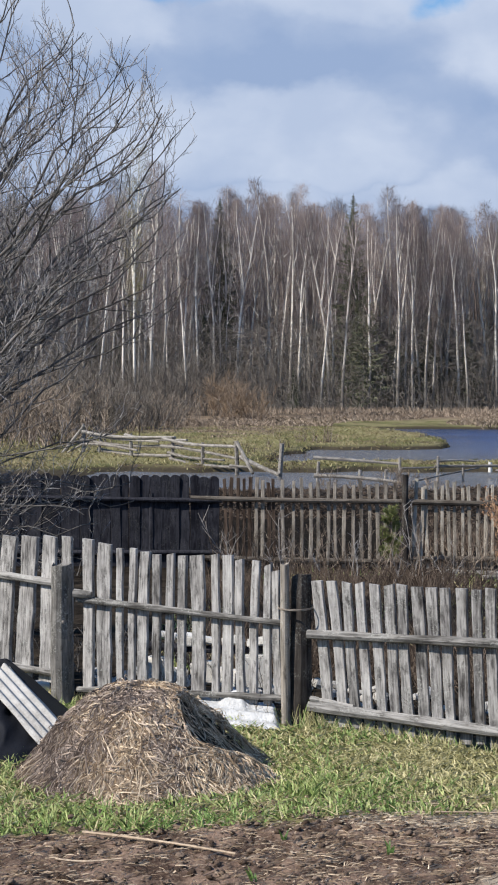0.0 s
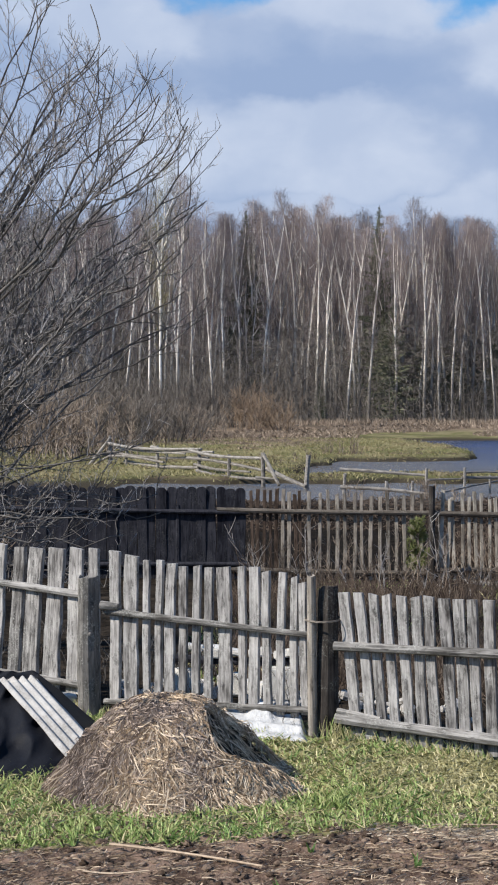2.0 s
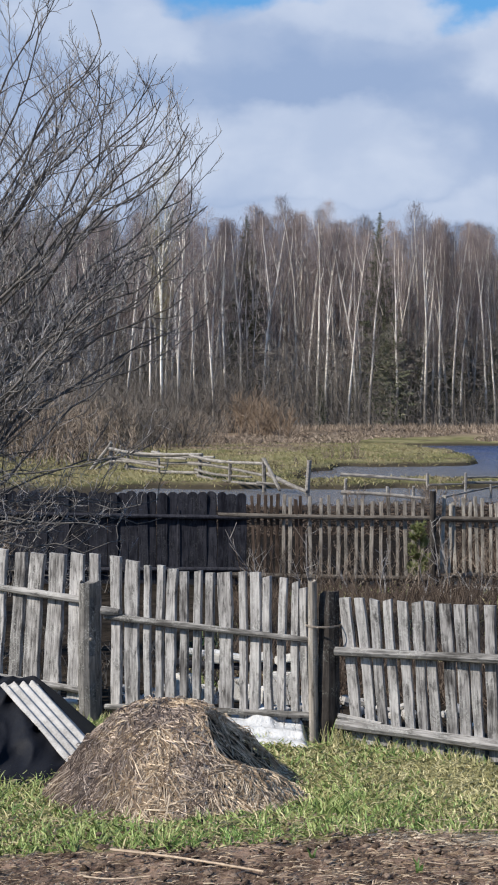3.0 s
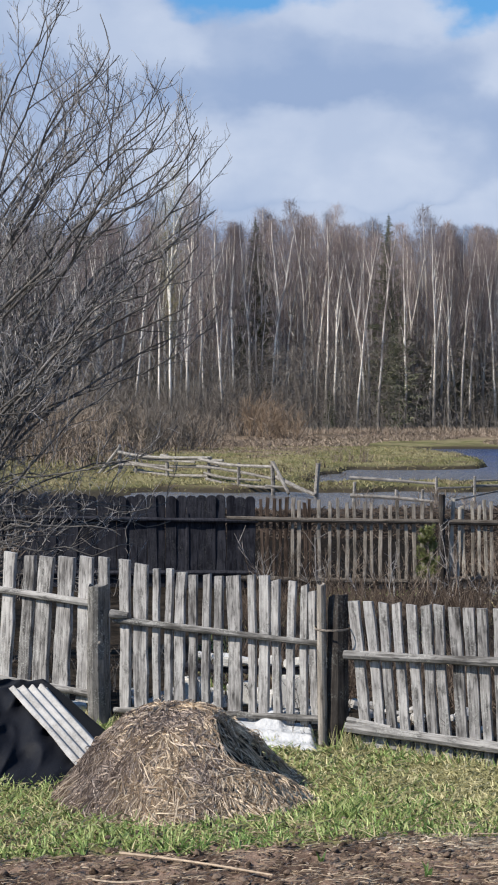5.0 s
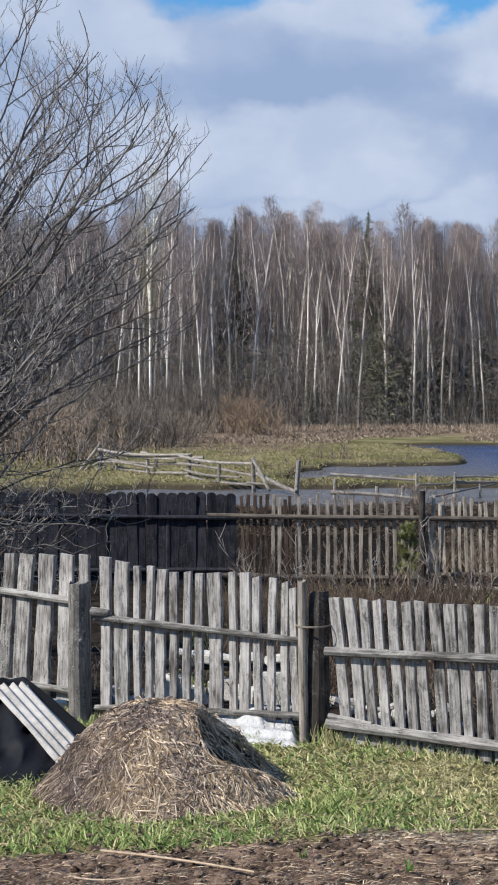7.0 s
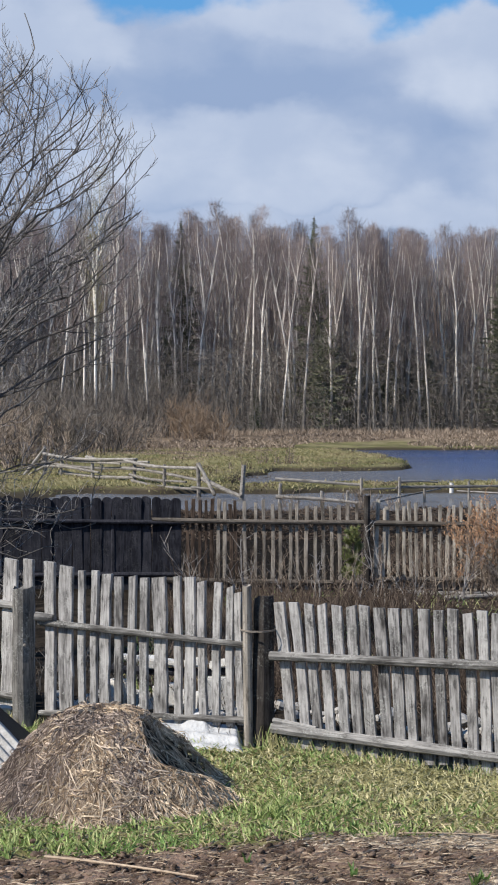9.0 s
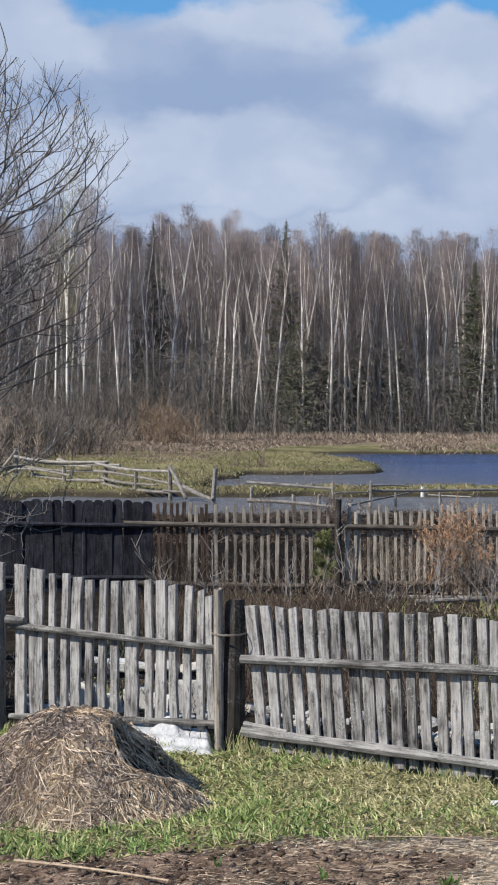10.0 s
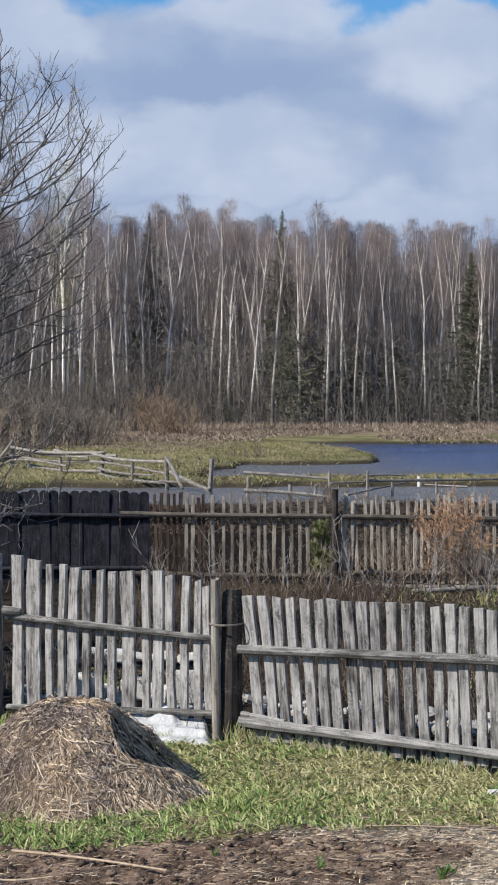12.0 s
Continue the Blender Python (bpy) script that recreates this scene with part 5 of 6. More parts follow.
def build_wood():
    rnd = random.Random(91)
    tall = [23.5, 22, 24.5, 21, 23, 20, 22.5, 24.5, 23.5, 25, 24]
    kinds = [birch("birch", h, 200 + i, f) for i, (h, f) in enumerate(((23.5, False), (22, True), (24.5, False), (21, False), (23, True), (20, False), (22.5, True)))]
    kinds += [birch("birch", h, 240 + i, f, None, True) for i, (h, f) in enumerate(((24.5, False), (23.5, False), (25, False), (24, True)))]
    aspen = birch("aspen", 20.5, 230, True, M_OLIVE)
    tagged(aspen, "slender aspen just coming into olive bud", "aspen", "aspens across the water")
    used = set()

    def put(k, x, y, scale, turn):
        src = kinds[k] if k >= 0 else aspen
        if k not in used:
            used.add(k)
            stand(src, x, y, scale, turn)
        else:
            z = height(x, y) - 0.1
            ob = copy_thing(src, pose(x, y, z, 0, 0, turn))
            ob.scale = (scale, scale, scale)

    # slim birches along the wood's edge, by their bearing from the yard in hundredths of a degree
    edge = random.Random(17)
    for bearing in (-1051, -986, -903, -847, -734, -700, -639, -592, -571, -516, -468, -411, -361, -334, -286, -228, -209, -168, -122, -44, 4, 72, 97, 111, 140, 173, 208, 247, 276, 292, 319, 402, 470, 493, 509, 538, 557, 586, 606, 664, 677, 731, 760, 808, 843, 860, 895, 914, 966, 1029, 1057, 1076, 1114, 1162, 1228, 1294):
        y = edge.uniform(183, 191)
        x, k = y * math.tan(radians(bearing / 100)), 7 + edge.randrange(4)
        put(k, x, y, crest(x, y) / tall[k] * edge.uniform(0.945, 1.025), edge.uniform(0, 360))
    for i in range(13):
        x, y, k = 12.0 + 26.0 * (i + edge.random()) / 13, edge.uniform(184, 191), 7 + edge.randrange(4)
        put(k, x, y, crest(x, y) / tall[k] * edge.uniform(0.86, 0.98), edge.uniform(0, 360))
    # the rest of the wood, row behind row
    for i in range(160):
        x, y = rnd.uniform(-48, 58), rnd.uniform(187, 226)
        if (abs(x - 12.7) < 1.3 and y < 206) or (abs(x + 3.2) < 1.0 and y < 214) or (abs(x - 33.3) < 1.2 and y < 200):
            continue
        k = rnd.randrange(7) if rnd.random() > 0.10 or x > 6 else -1
        put(k, x, y, crest(x, y) / (tall[k] if k >= 0 else 20.5) * rnd.uniform(0.91, 1.01), rnd.uniform(0, 360))
    # taller trees on the meadow's edge, in front of the wood
    for k, x, y, tip in ((-1, -10.3, 150, 24.6), (4, -9.1, 156, 24.4), (3, -12.0, 158, 23.0), (5, -6.2, 165, 22.4)):
        put(k, x, y, tip / (tall[k] if k >= 0 else 20.5), 40.0 * x)
    firs = [spruce("spruce", 23, 4.4, 301), spruce("spruce", 13, 2.6, 302), spruce("spruce", 16, 3.2, 303)]
    first = set()
    for k, x, y, sc in ((0, 11.9, 190.5, 1.08), (1, 13.1, 185.6, 1.08), (1, 16.4, 188.5, 0.80), (2, 12.2, 188, 0.8), (0, -3.4, 197, 1.10), (2, 32.9, 186.4, 1.24), (2, 35.0, 188.5, 0.95), (1, 20.1, 188, 0.95), (1, 22.8, 193, 1.05), (1, 24.6, 188, 0.85), (2, 18.6, 194, 0.85), (1, 28.4, 195, 0.95),
                        (1, 5.0, 184.5, 0.40), (1, 30.2, 193, 0.7), (2, -14.5, 196, 0.95), (1, -5.2, 195, 0.9), (2, 38.5, 192, 1.1), (1, -25, 197, 1.0), (1, -18, 196, 0.9), (1, 9.2, 191, 0.7)):
        if k not in first:
            first.add(k)
            stand(firs[k], x, y, sc)
        else:
            ob = copy_thing(firs[k], pose(x, y, height(x, y) - 0.1, 0, 0, rnd.uniform(0, 360)))
            ob.scale = (sc, sc, sc)
    # underwood: thin stems, past counting
    s = Soup()
    for i in range(12000):
        x, y = rnd.uniform(-58, 66), 183 + 44 * rnd.random() ** 1.3
        h = 0.8 + (9.5 - 3.0 * smooth(4, 12, x)) * rnd.random() ** 2.0
        z = 0.2
        lx, ly = rnd.gauss(0, 0.15) * h, rnd.gauss(0, 0.05) * h
        r = rnd.uniform(0.008, 0.016) + 0.003 * h
        s.blade((x, y, z - 0.1), (x + lx, y + ly, z + h), 1.7 * r, (rnd.gauss(0, 0.1) - lx * 0.15, 0, 0))
    for i in range(125000):
        x, y = rnd.uniform(-58, 66), 182 + 15 * rnd.random() ** 1.2
        z = 0.2 + (10.5 + 3.0 * noise.noise(Vector((x * 0.2, y * 0.1, 7.0)))) * rnd.random() ** 1.35
        a = Vector((rnd.gauss(0, 0.8), rnd.gauss(0, 0.5), rnd.gauss(0.3, 0.6))).normalized() * rnd.uniform(0.4, 1.3)
        s.sliver((x, y, z), (x + a.x, y + a.y, max(0.1, z + a.z)), rnd.uniform(0.02, 0.05))
    tagged(new("underwood", s.mesh("underwood", M_UNDER)), "grey-brown leafless underwood and saplings under the birches", "underwood", kind="stuff")
    # crowns of the trees farther back
    s = Soup()
    for i in range(360000):
        x, y = rnd.uniform(-60, 68), rnd.uniform(190, 240)
        top = crest(x, y) - 2.0 - 0.04 * (y - 190) + 2.2 * noise.noise(Vector((x * 0.42, y * 0.16, 3.0)))
        z = 0.5 + (top - 0.5) * rnd.random() ** 0.72
        a = Vector((rnd.gauss(0, 0.55), rnd.gauss(0, 0.4), rnd.gauss(0.6, 0.6))).normalized() * rnd.uniform(0.4, 1.5) * (1.0 - 0.5 * smooth(17, 23, z))
        s.sliver((x, y, z), (x + a.x, y + a.y, z + a.z), (rnd.uniform(0.022, 0.042) if y < 208 else rnd.uniform(0.035, 0.07)) * (1.0 - 0.4 * smooth(18.5, 22.0, z)))
    for i in range(14000):
        x, y, z = rnd.uniform(-70, 80), rnd.uniform(238, 262), rnd.uniform(0.5, 18.0)
        a = Vector((rnd.gauss(0, 0.5), 0.0, rnd.gauss(0.6, 0.5))).normalized() * rnd.uniform(1.5, 3.5)
        s.tube([(x, y, z), (x + a.x, y, z + a.z)], [rnd.uniform(0.10, 0.18), 0.05], 3, False)
    for i in range(800):
        x, y = rnd.uniform(-60, 68), rnd.uniform(196, 236)
        h = rnd.uniform(17, 23)
        s.tube([(x, y, 0), (x + rnd.gauss(0, 0.5), y, h * 0.5), (x + rnd.gauss(0, 0.8), y, h)], [0.11, 0.085, 0.03], 3, False)
    far = Soup()
    for i in range(2400):
        x, y = rnd.uniform(-56, 64), 189.5 + 34 * rnd.random() ** 1.3
        h, lean = rnd.uniform(3.0, 12.0), rnd.gauss(0, 0.25)
        z, r = rnd.uniform(0.5, 17.0), rnd.uniform(0.04, 0.085)
        h = min(h, crest(x, y) - 3.0 - z)
        far.tube([(x, y, z), (x + lean * 0.3, y, z + h * 0.35), (x + lean + rnd.gauss(0, 0.2), y, z + h * 0.7), (x + lean * 1.4, y, z + h)], [r, r * 0.95, r * 0.8, r * 0.4], 4, False)
    for i in range(12000):
        x, y, z = rnd.uniform(-56, 64), 186 + 24 * rnd.random(), rnd.uniform(1.0, 20.0)
        e = Vector((rnd.gauss(0, 0.45), 0.0, 1.0)).normalized() * rnd.uniform(0.5, 1.8)
        far.sliver((x, y, z), (x + e.x, y, z + e.z), rnd.uniform(0.04, 0.08))
    tagged(new("far_birch_stems", far.mesh("far_birch_stems", M_FAR_BIRCH)), "pale birch stems and branches deep in the wood", "woods", kind="stuff")
    tagged(new("far_wood", s.mesh("far_wood", M_DEEP_WOOD)), "depth of the bare spring wood, twigs and trunks", "woods", kind="stuff")


build_wood()


def build_meadow_growth():
    rnd = random.Random(95)
    # willows in orange shoot on the far meadow
    for i, (x, y, h, w, m, lab) in enumerate(((-2.2, 158, 4.4, 0.9, M_WILLOW, "willow bush in orange spring shoots"), (-0.6, 152, 3.4, 0.9, M_WILLOW, "willow bush in orange spring shoots"), (-4.4, 166, 4.0, 0.8, M_STEM, "grey bare willow bush on the meadow"),
                                              (-8.5, 150, 3.8, 0.8, M_STEM, "grey bare willow bush on the meadow"), (-12.5, 140, 3.6, 0.8, M_STEM, "grey bare willow bush on the meadow"), (-17.0, 146, 4.4, 0.8, M_STEM, "grey bare willow bush on the meadow"),
                                              (-21.5, 138, 4.2, 0.8, M_STEM, "grey bare willow bush on the meadow"), (-10.6, 118, 2.2, 0.8, M_BRAMBLE, "brown bare bush on the meadow"), (-15.0, 112, 2.6, 0.8, M_BRAMBLE, "brown bare bush on the meadow"), (-6.4, 124, 1.8, 0.9, M_BRAMBLE, "brown bare bush on the meadow"),
                                              (-13.0, 98, 2.6, 0.9, M_BRAMBLE, "brown bare bush on the meadow"), (-10.0, 100, 2.4, 0.9, M_STEM, "grey bare willow bush on the meadow"), (-16.5, 104, 3.2, 0.9, M_STEM, "grey bare willow bush on the meadow"), (-12.0, 88, 2.2, 0.9, M_BRAMBLE, "brown bare bush on the meadow"),
                                              (-7.6, 108, 2.2, 0.9, M_STEM, "grey bare willow bush on the meadow"), (-9.8, 84, 1.6, 0.9, M_BRAMBLE, "brown bare bush on the meadow"), (-14.5, 92, 3.0, 0.9, M_STEM, "grey bare willow bush on the meadow"))):
        shrub("willow_bush", (x, y, height(x, y)), 56 if x > -4 else 84, h * (1.0 if x > -4 else 1.45), 0.8, m, 400 + i, lab, None, "willow bushes on the meadow", 0.035, side=0.9 if x > -4 else 1.5)
    for i, (x, y, h) in enumerate(((4.3, 51.0, 0.85), (4.75, 51.6, 0.75), (2.55, 53.2, 0.6), (5.6, 51.0, 0.5), (3.3, 50.6, 0.5))):
        shrub("dock_plant", (x, y, height(x, y)), 10, h + 0.5, 0.4, M_BRAMBLE, 450 + i, "dead brown weed standing in shallow flood water", None, "dead weeds in the ditch", 0.016, "weed", 0.14, fine=14)
    # dry docks standing on the stream bank
    for i, (x, y, h) in enumerate(((2.6, 87, 0.7), (3.0, 88, 0.6), (3.4, 86.8, 0.75), (4.0, 87, 1.0), (4.2, 86.6, 0.8), (1.6, 82, 0.6), (-0.6, 78, 0.6), (0.9, 80, 0.5))):
        shrub("dock_plant", (x, y, height(x, y)), 9, h, 0.35, M_BRAMBLE, 430 + i, "dead brown dock stalks on the bank", None, "dock stalks on the bank", 0.02, "dock plant", 0.12)
    for i in range(9):
        x, y = rnd.uniform(-0.4, 3.6), rnd.uniform(71, 80)
        shrub("dock_plant", (x, y, height(x, y)), 9, rnd.uniform(0.45, 0.8), 0.5, M_STALK, 470 + i, "dead brown dock stalks in the wet margin", None, "dock stalks by the stream", 0.02, "dock plant", 0.22)
    s = Soup()
    for i in range(40000):
        y = rnd.uniform(126, 186)
        x = rnd.uniform(-0.34, 0.36) * y
        if noise.noise(Vector((x * 0.12, y * 0.05, 2.0))) < -0.12 + 0.3 * smooth(150, 128, y) - 0.4 * smooth(158, 172, y):
            continue
        z = height(x, y)
        h = rnd.uniform(0.10, 0.34) * (1.0 + 1.4 * smooth(168, 182, y))
        s.blade((x, y, z - 0.03), (x + rnd.gauss(0, 0.25), y + rnd.gauss(0, 0.2), z + h), rnd.uniform(0.04, 0.11), (rnd.gauss(0, 0.05), 0, 0.05))
    tagged(new("dry_reeds", s.mesh("dry_reeds", M_REED)), "belt of dry tan reeds along the wood", "reeds", kind="stuff")
    s, g, brown = Soup(), Soup(), Soup()
    for i in range(36000):
        y = rnd.uniform(60, 126)
        x = rnd.uniform(-0.22, 0.24) * y
        z = height(x, y)
        if z < -0.2:
            continue
        h = rnd.uniform(0.03, 0.12) * (1.0 + 1.2 * max(0.0, noise.noise(Vector((x * 0.9, y * 0.6, 1.0)))))
        dull = noise.noise(Vector((x * 0.5, y * 0.22, 13.0))) > -0.05 and y > 95 + 8 * noise.noise(Vector((x * 0.25, 2.0, 7.0))) and x < 2.5 + 4 * noise.noise(Vector((y * 0.1, x * 0.2, 3.0)))
        (brown if dull else s if noise.noise(Vector((x * 0.3, y * 0.15, 5.0))) > 0.12 else g).blade((x, y, z - 0.02), (x + rnd.gauss(0, 0.1), y + rnd.gauss(0, 0.1), z + h), rnd.uniform(0.02, 0.05), (0, 0, 0.01))
    tagged(new("brown_meadow_grass", brown.mesh("brown_meadow_grass", M_REED)), "dull brown dead growth on the far meadow", "grass", kind="stuff")
    tagged(new("meadow_grass", g.mesh("meadow_grass", M_MEADOW)), "tussocks of yellow-green meadow grass", "grass", kind="stuff")
    tagged(new("dead_meadow_grass", s.mesh("dead_meadow_grass", M_DEAD_MEADOW)), "tufts of dead meadow grass", "grass", kind="stuff")


build_meadow_growth()


# ---- grass, litter and clods in the yard ----
def build_yard():
    rnd = random.Random(99)
    green, dry, straw, matted, clods = Soup(), Soup(), Soup(), Soup(), Soup()
    for i in range(56000):
        x, y = rnd.uniform(-3.2, 4.2), rnd.uniform(10.2, 14.9)
        edge = 10.62 + 0.16 * x + 0.35 * noise.noise(Vector((x * 1.1, y * 1.1, 0.0))) + 0.15 * noise.noise(Vector((x * 4, y * 4, 0.0)))
        if y < edge:
            continue
        if y > 14.05 - 0.44 * x:
            continue
        lush = noise.noise(Vector((x * 0.8, y * 0.9, 3.0))) + 0.5 * noise.noise(Vector((x * 3, y * 3, 8.0))) + 0.65 * smooth(edge + 1.0, edge, y) - 0.30 * smooth(-0.6, 0.8, x) + 0.35 * smooth(-0.9, -1.7, x)
        tuft = noise.noise(Vector((x * 6, y * 6, 1.0)))
        h = rnd.uniform(0.03, 0.085) * (1 + 0.6 * max(0, lush)) * (1 + 0.8 * tuft)
        z = height(x, y) - 0.005
        tip = (x + rnd.gauss(0, 0.055), y + rnd.gauss(0, 0.05), z + h * rnd.uniform(0.6, 1.0))
        if rnd.random() < 0.46 + 0.65 * lush - 0.10 * smooth(-0.4, 0.4, x):
            green.blade((x, y, z), tip, rnd.uniform(0.006, 0.015), (0, 0, 0.008))
        else:
            tip = (x + rnd.gauss(0, 0.06), y + rnd.gauss(0, 0.05), z + h * rnd.uniform(0.2, 0.9))
            dry.blade((x, y, z), tip, rnd.uniform(0.006, 0.013), (0, 0, 0.012))
    for i in range(2600):
        x = rnd.uniform(-2.4, 4.2)
        y = 13.93 - 0.42 * (x - 0.36) + rnd.gauss(-0.03, 0.06) if x > 0.3 else 13.98 - 0.5 * (x - 0.36) + rnd.gauss(-0.05, 0.07)
        h = rnd.uniform(0.04, 0.13) * (1.0 + 0.9 * math.exp(-((x - 0.4) / 0.18) ** 2))
        if noise.noise(Vector((x * 3, 0.0, 4.0))) < rnd.uniform(-0.7, 0.3):
            continue
        z = height(x, y)
        (dry if rnd.random() < 0.8 else green).blade((x, y, z), (x + rnd.gauss(0, 0.05), y + rnd.gauss(0, 0.03), z + h), rnd.uniform(0.004, 0.009), (rnd.gauss(0, 0.01), 0, 0.01))
    for i in range(24000):
        y = rnd.uniform(8.6, 10.75)
        x, y = (0.4 * y - 2.30 + abs(rnd.gauss(0.0, 0.75)), y) if i % 8 else (rnd.gauss(1.7, 0.5), rnd.gauss(10.72, 0.09))
        if noise.noise(Vector((x * 2.2, y * 2.2, 6.0))) < rnd.uniform(-0.9, 0.1):
            continue
        if y > 11.2:
            continue
        z = height(x, y) + 0.004
        a, L = rnd.uniform(-1.5, 1.5), rnd.uniform(0.03, 0.13)
        matted.blade((x, y, z), (x + L * math.cos(a), y + 0.5 * L * math.sin(a), z + rnd.uniform(0, 0.012)), rnd.uniform(0.005, 0.010), (0, 0, 0.006))
    tagged(new("straw_mat", matted.mesh("straw_mat", M_PALE_STRAW)), "mat of bleached straw at the edge of the soil", "straw", kind="stuff")
    # rank growth between the two fences
    for i in range(7000):
        x, y = rnd.uniform(-1.0, 6.5), rnd.uniform(16.0, 25.3)
        n = noise.noise(Vector((x * 0.7, y * 0.5, 21.0))) + 0.35 * smooth(2.0, 4.0, x)
        if n < rnd.uniform(0.0, 0.6):
            continue
        z = height(x, y)
        h = rnd.uniform(0.05, 0.2)
        (green if rnd.random() < 0.35 else dry).blade((x, y, z), (x + rnd.gauss(0, 0.07), y + rnd.gauss(0, 0.05), z + h), rnd.uniform(0.008, 0.016), (0, 0, 0.02))
    stalks = Soup()
    for i in range(16000):
        y = 28.0 + 19.8 * rnd.random()
        x = rnd.uniform(-0.20, 0.24) * y
        if y < 36 and x < 0.10 * y:
            continue
        z = height(x, y)
        if z < -0.22:
            continue
        h = rnd.uniform(0.08, 0.40) * (0.5 + max(0.0, 0.5 + noise.noise(Vector((x * 0.7, y * 0.35, 41.0))))) * (1.0 - 0.75 * smooth(29.0, 36.0, y))
        stalks.blade((x, y, z - 0.01), (x + rnd.gauss(0, 0.13), y + rnd.gauss(0, 0.10), z + h), rnd.uniform(0.012, 0.03), (rnd.gauss(0, 0.03), 0, 0.02))
    for i in range(15000):
        x, y = rnd.uniform(-0.6, 6.5), 15.2 + 9.6 * rnd.random() ** 1.3
        if y < 15.0 - 0.44 * (x + 1.0) + 1.9:
            continue
        z = height(x, y)
        h = rnd.uniform(0.08, 0.42) * (1.0 - 0.6 * smooth(2.6, 3.6, x)) * (0.6 + 0.8 * max(0.0, 0.5 + noise.noise(Vector((x * 0.9, y * 0.6, 31.0)))))
        stalks.blade((x, y, z - 0.01), (x + rnd.gauss(0, 0.14), y + rnd.gauss(0, 0.10), z + h), rnd.uniform(0.006, 0.014), (rnd.gauss(0, 0.04), 0, 0.02))
    tagged(new("dead_stalks", stalks.mesh("dead_stalks", M_STALK)), "dark dead stalks between the two fences", "weeds", kind="stuff")
    tagged(new("grass", green.mesh("grass", M_GRASS)), "fresh short spring grass in the yard", "grass", kind="stuff")
    tagged(new("dead_grass", dry.mesh("dead_grass", M_DRY_GRASS)), "last year's dead grass among the green", "grass", kind="stuff")
    for i in range(15000):
        x, y = rnd.uniform(-2.6, 3.2), rnd.uniform(8.9, 11.5)
        if noise.noise(Vector((x * 1.2, y * 1.6, 12.0))) < rnd.uniform(-0.8, 0.4) - 0.5 * smooth(0.3, 1.6, x) * smooth(9.6, 10.6, y):
            continue
        z = height(x, y) + 0.004
        a, L = rnd.gauss(0, 0.7), rnd.uniform(0.03, 0.15)
        straw.blade((x, y, z), (x + L * math.cos(a), y + L * math.sin(a), z + rnd.uniform(0, 0.02)), rnd.uniform(0.003, 0.008), (0, 0, 0.006))
    tagged(new("straw", straw.mesh("straw", M_STRAW)), "dry straw and stalks scattered over the soil", "straw", kind="stuff")
    flakes = Soup()
    for i in range(3200):
        x, y = rnd.uniform(-2.6, 3.2), rnd.uniform(8.9, 11.0)
        z = height(x, y) + 0.003
        a, L, w = rnd.uniform(0, 6.3), rnd.uniform(0.012, 0.034), rnd.uniform(0.005, 0.012)
        p, d, e = Vector((x, y, z)), Vector((math.cos(a), math.sin(a), rnd.uniform(-0.1, 0.5))) * L, Vector((-math.sin(a), math.cos(a), rnd.uniform(-0.3, 0.3))) * w
        k = len(flakes.v)
        flakes.v += [tuple(p - e * 0.5), tuple(p + d * 0.5 - e), tuple(p + d), tuple(p + d * 0.5 + e + Vector((0, 0, 0.006)))]
        flakes.f += [(k, k + 1, k + 3), (k + 1, k + 2, k + 3)]
    tagged(new("leaf_litter", flakes.mesh("leaf_litter", M_LEAF_LITTER)), "withered leaf litter and stalk bits on the soil", "litter", kind="stuff")
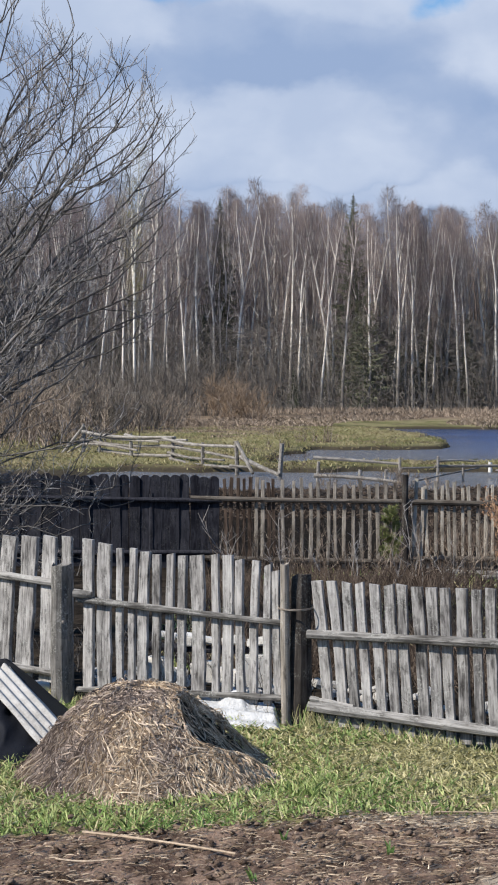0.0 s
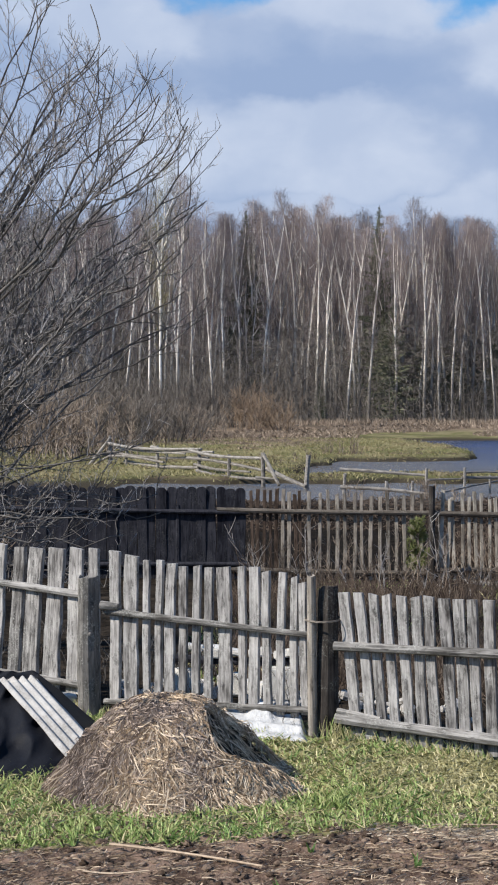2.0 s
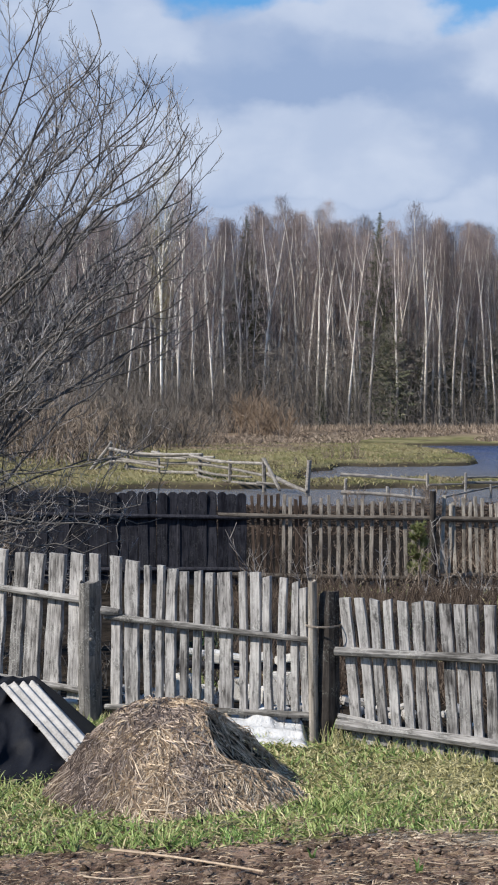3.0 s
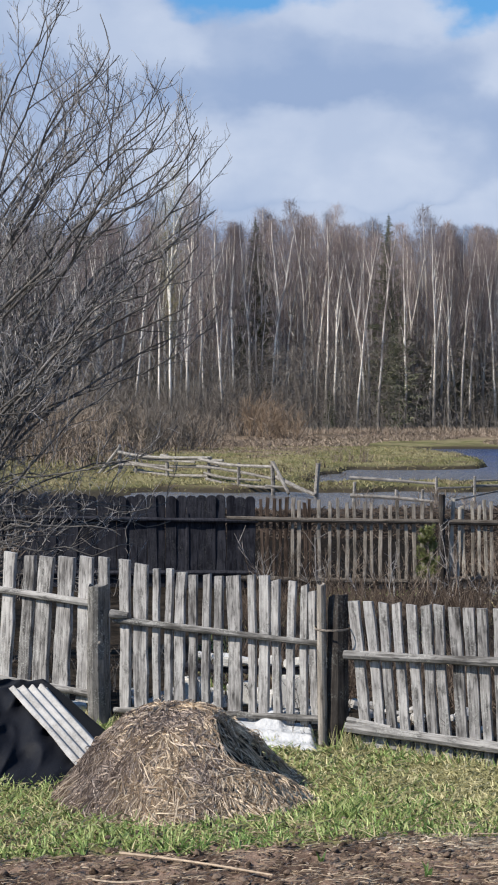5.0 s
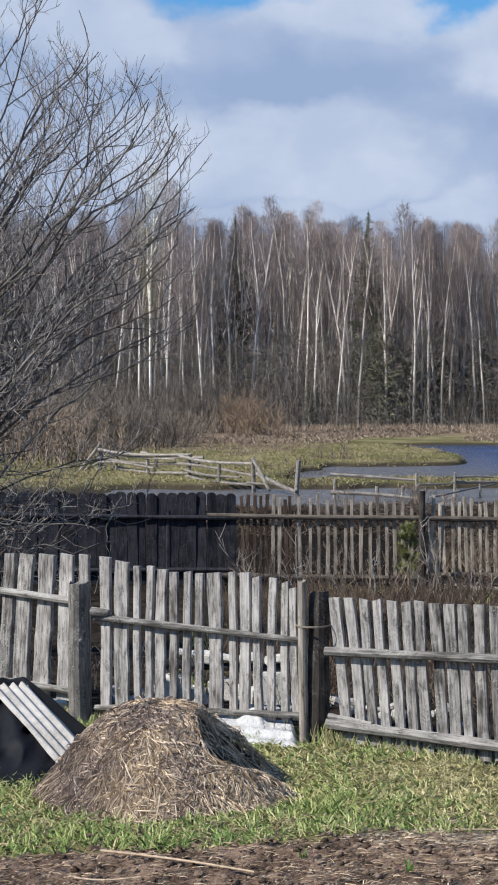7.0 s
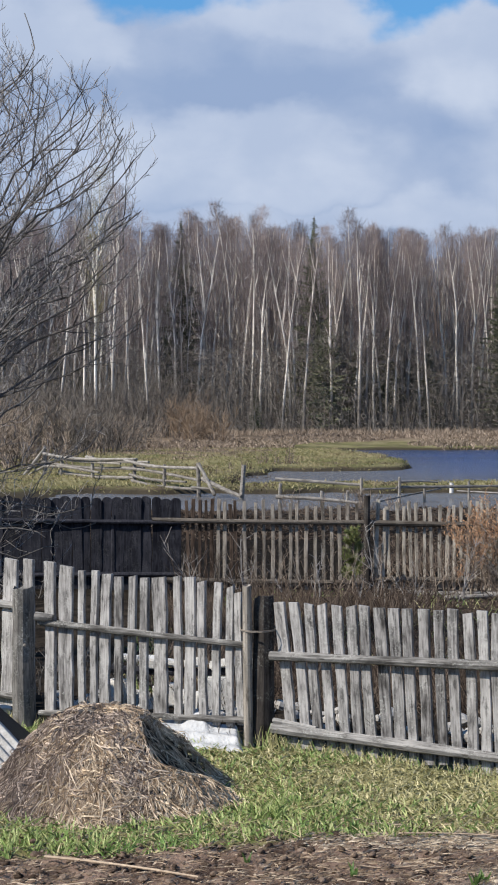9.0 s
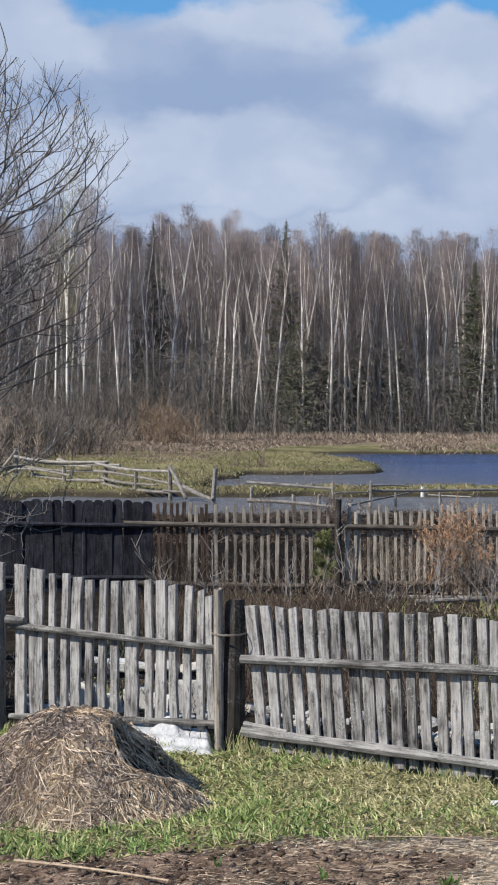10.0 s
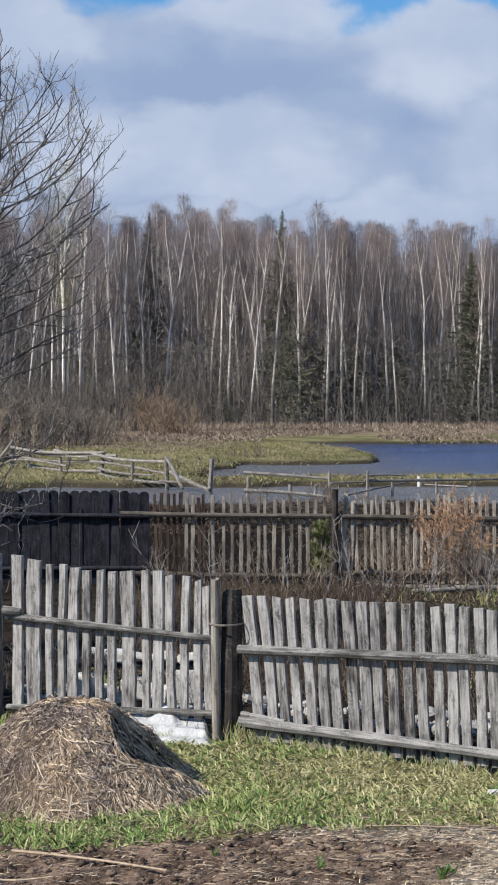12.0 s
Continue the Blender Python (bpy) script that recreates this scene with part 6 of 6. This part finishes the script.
    for i in range(2400):
        x, y = rnd.uniform(-2.5, 3.1), rnd.uniform(8.9, 11.1)
        if x - 0.4 * y > -2.5 and rnd.random() < 0.85:
            continue
        r = 0.005 + 0.026 * rnd.random() ** 2.2
        z = height(x, y) + r * 0.1
        dx, dy = rnd.uniform(-0.3, 0.3) * r, rnd.uniform(-0.3, 0.3) * r
        clods.tube([(x, y, z - r * 0.4), (x, y, z), (x + dx * 0.5, y + dy * 0.5, z + r * 0.35), (x + dx, y + dy, z + r * 0.52)], [r * 0.9, r * rnd.uniform(1.0, 1.3), r * rnd.uniform(0.75, 1.0), r * 0.3], 7)
    tagged(new("clods", clods.mesh("clods", M_CLOD, True)), "crumbled clods of brown soil", "soil", kind="stuff")
    for i, (x, y, n) in enumerate(((0.95, 10.95, 9), (1.55, 9.75, 10), (1.62, 9.85, 8), (0.22, 10.3, 5), (0.85, 9.9, 5), (0.02, 9.45, 6))):
        t = thing("sprout", (x, y, height(x, y) - 0.005), label="green sprout coming up through the soil", category="sprout", group="sprouts on the soil")
        for k in range(n):
            sp = Soup()
            a = rnd.uniform(0, 2 * math.pi)
            L = rnd.uniform(0.05, 0.11)
            sp.blade((rnd.gauss(0, 0.01), rnd.gauss(0, 0.01), 0), (math.cos(a) * L * 0.5, math.sin(a) * L * 0.5, L), 0.016, (0, 0, 0.01))
            piece("leaf", sp.mesh("leaf", M_SPROUT), t)
    # canes on the soil
    for a, b, r in (((-1.05, 10.42, 0.03), (-0.08, 9.93, 0.03), 0.010), ((-1.15, 9.82, 0.03), (-0.75, 9.80, 0.04), 0.007), ((0.9, 10.1, 0.03), (1.25, 10.05, 0.05), 0.006), ((1.1, 10.9, 0.03), (2.3, 10.7, 0.06), 0.006)):
        a, b = Vector(a), Vector(b)
        a.z = b.z = max(height(*a.lerp(b, k / 8).xy) for k in range(9)) + 0.018
        ob = new("cane", pole_mesh("cane", (b - a).length, r, r * 0.7, M_STRAW, rnd, 6, 7, 0.03))
        ob.matrix_basis = between(a, b)
        tagged(ob, "pale dry cane lying on the soil", "cane", "canes on the soil")
    ob = new("white_block", box_mesh("white_block", (0.26, 0.09, 0.05), M_WHITE))
    ob.matrix_basis = pose(2.40, 12.13, height(2.40, 12.13) + 0.035, 4, 0, 8)
    tagged(ob, "white slab lying in the grass", "slab")


build_yard()
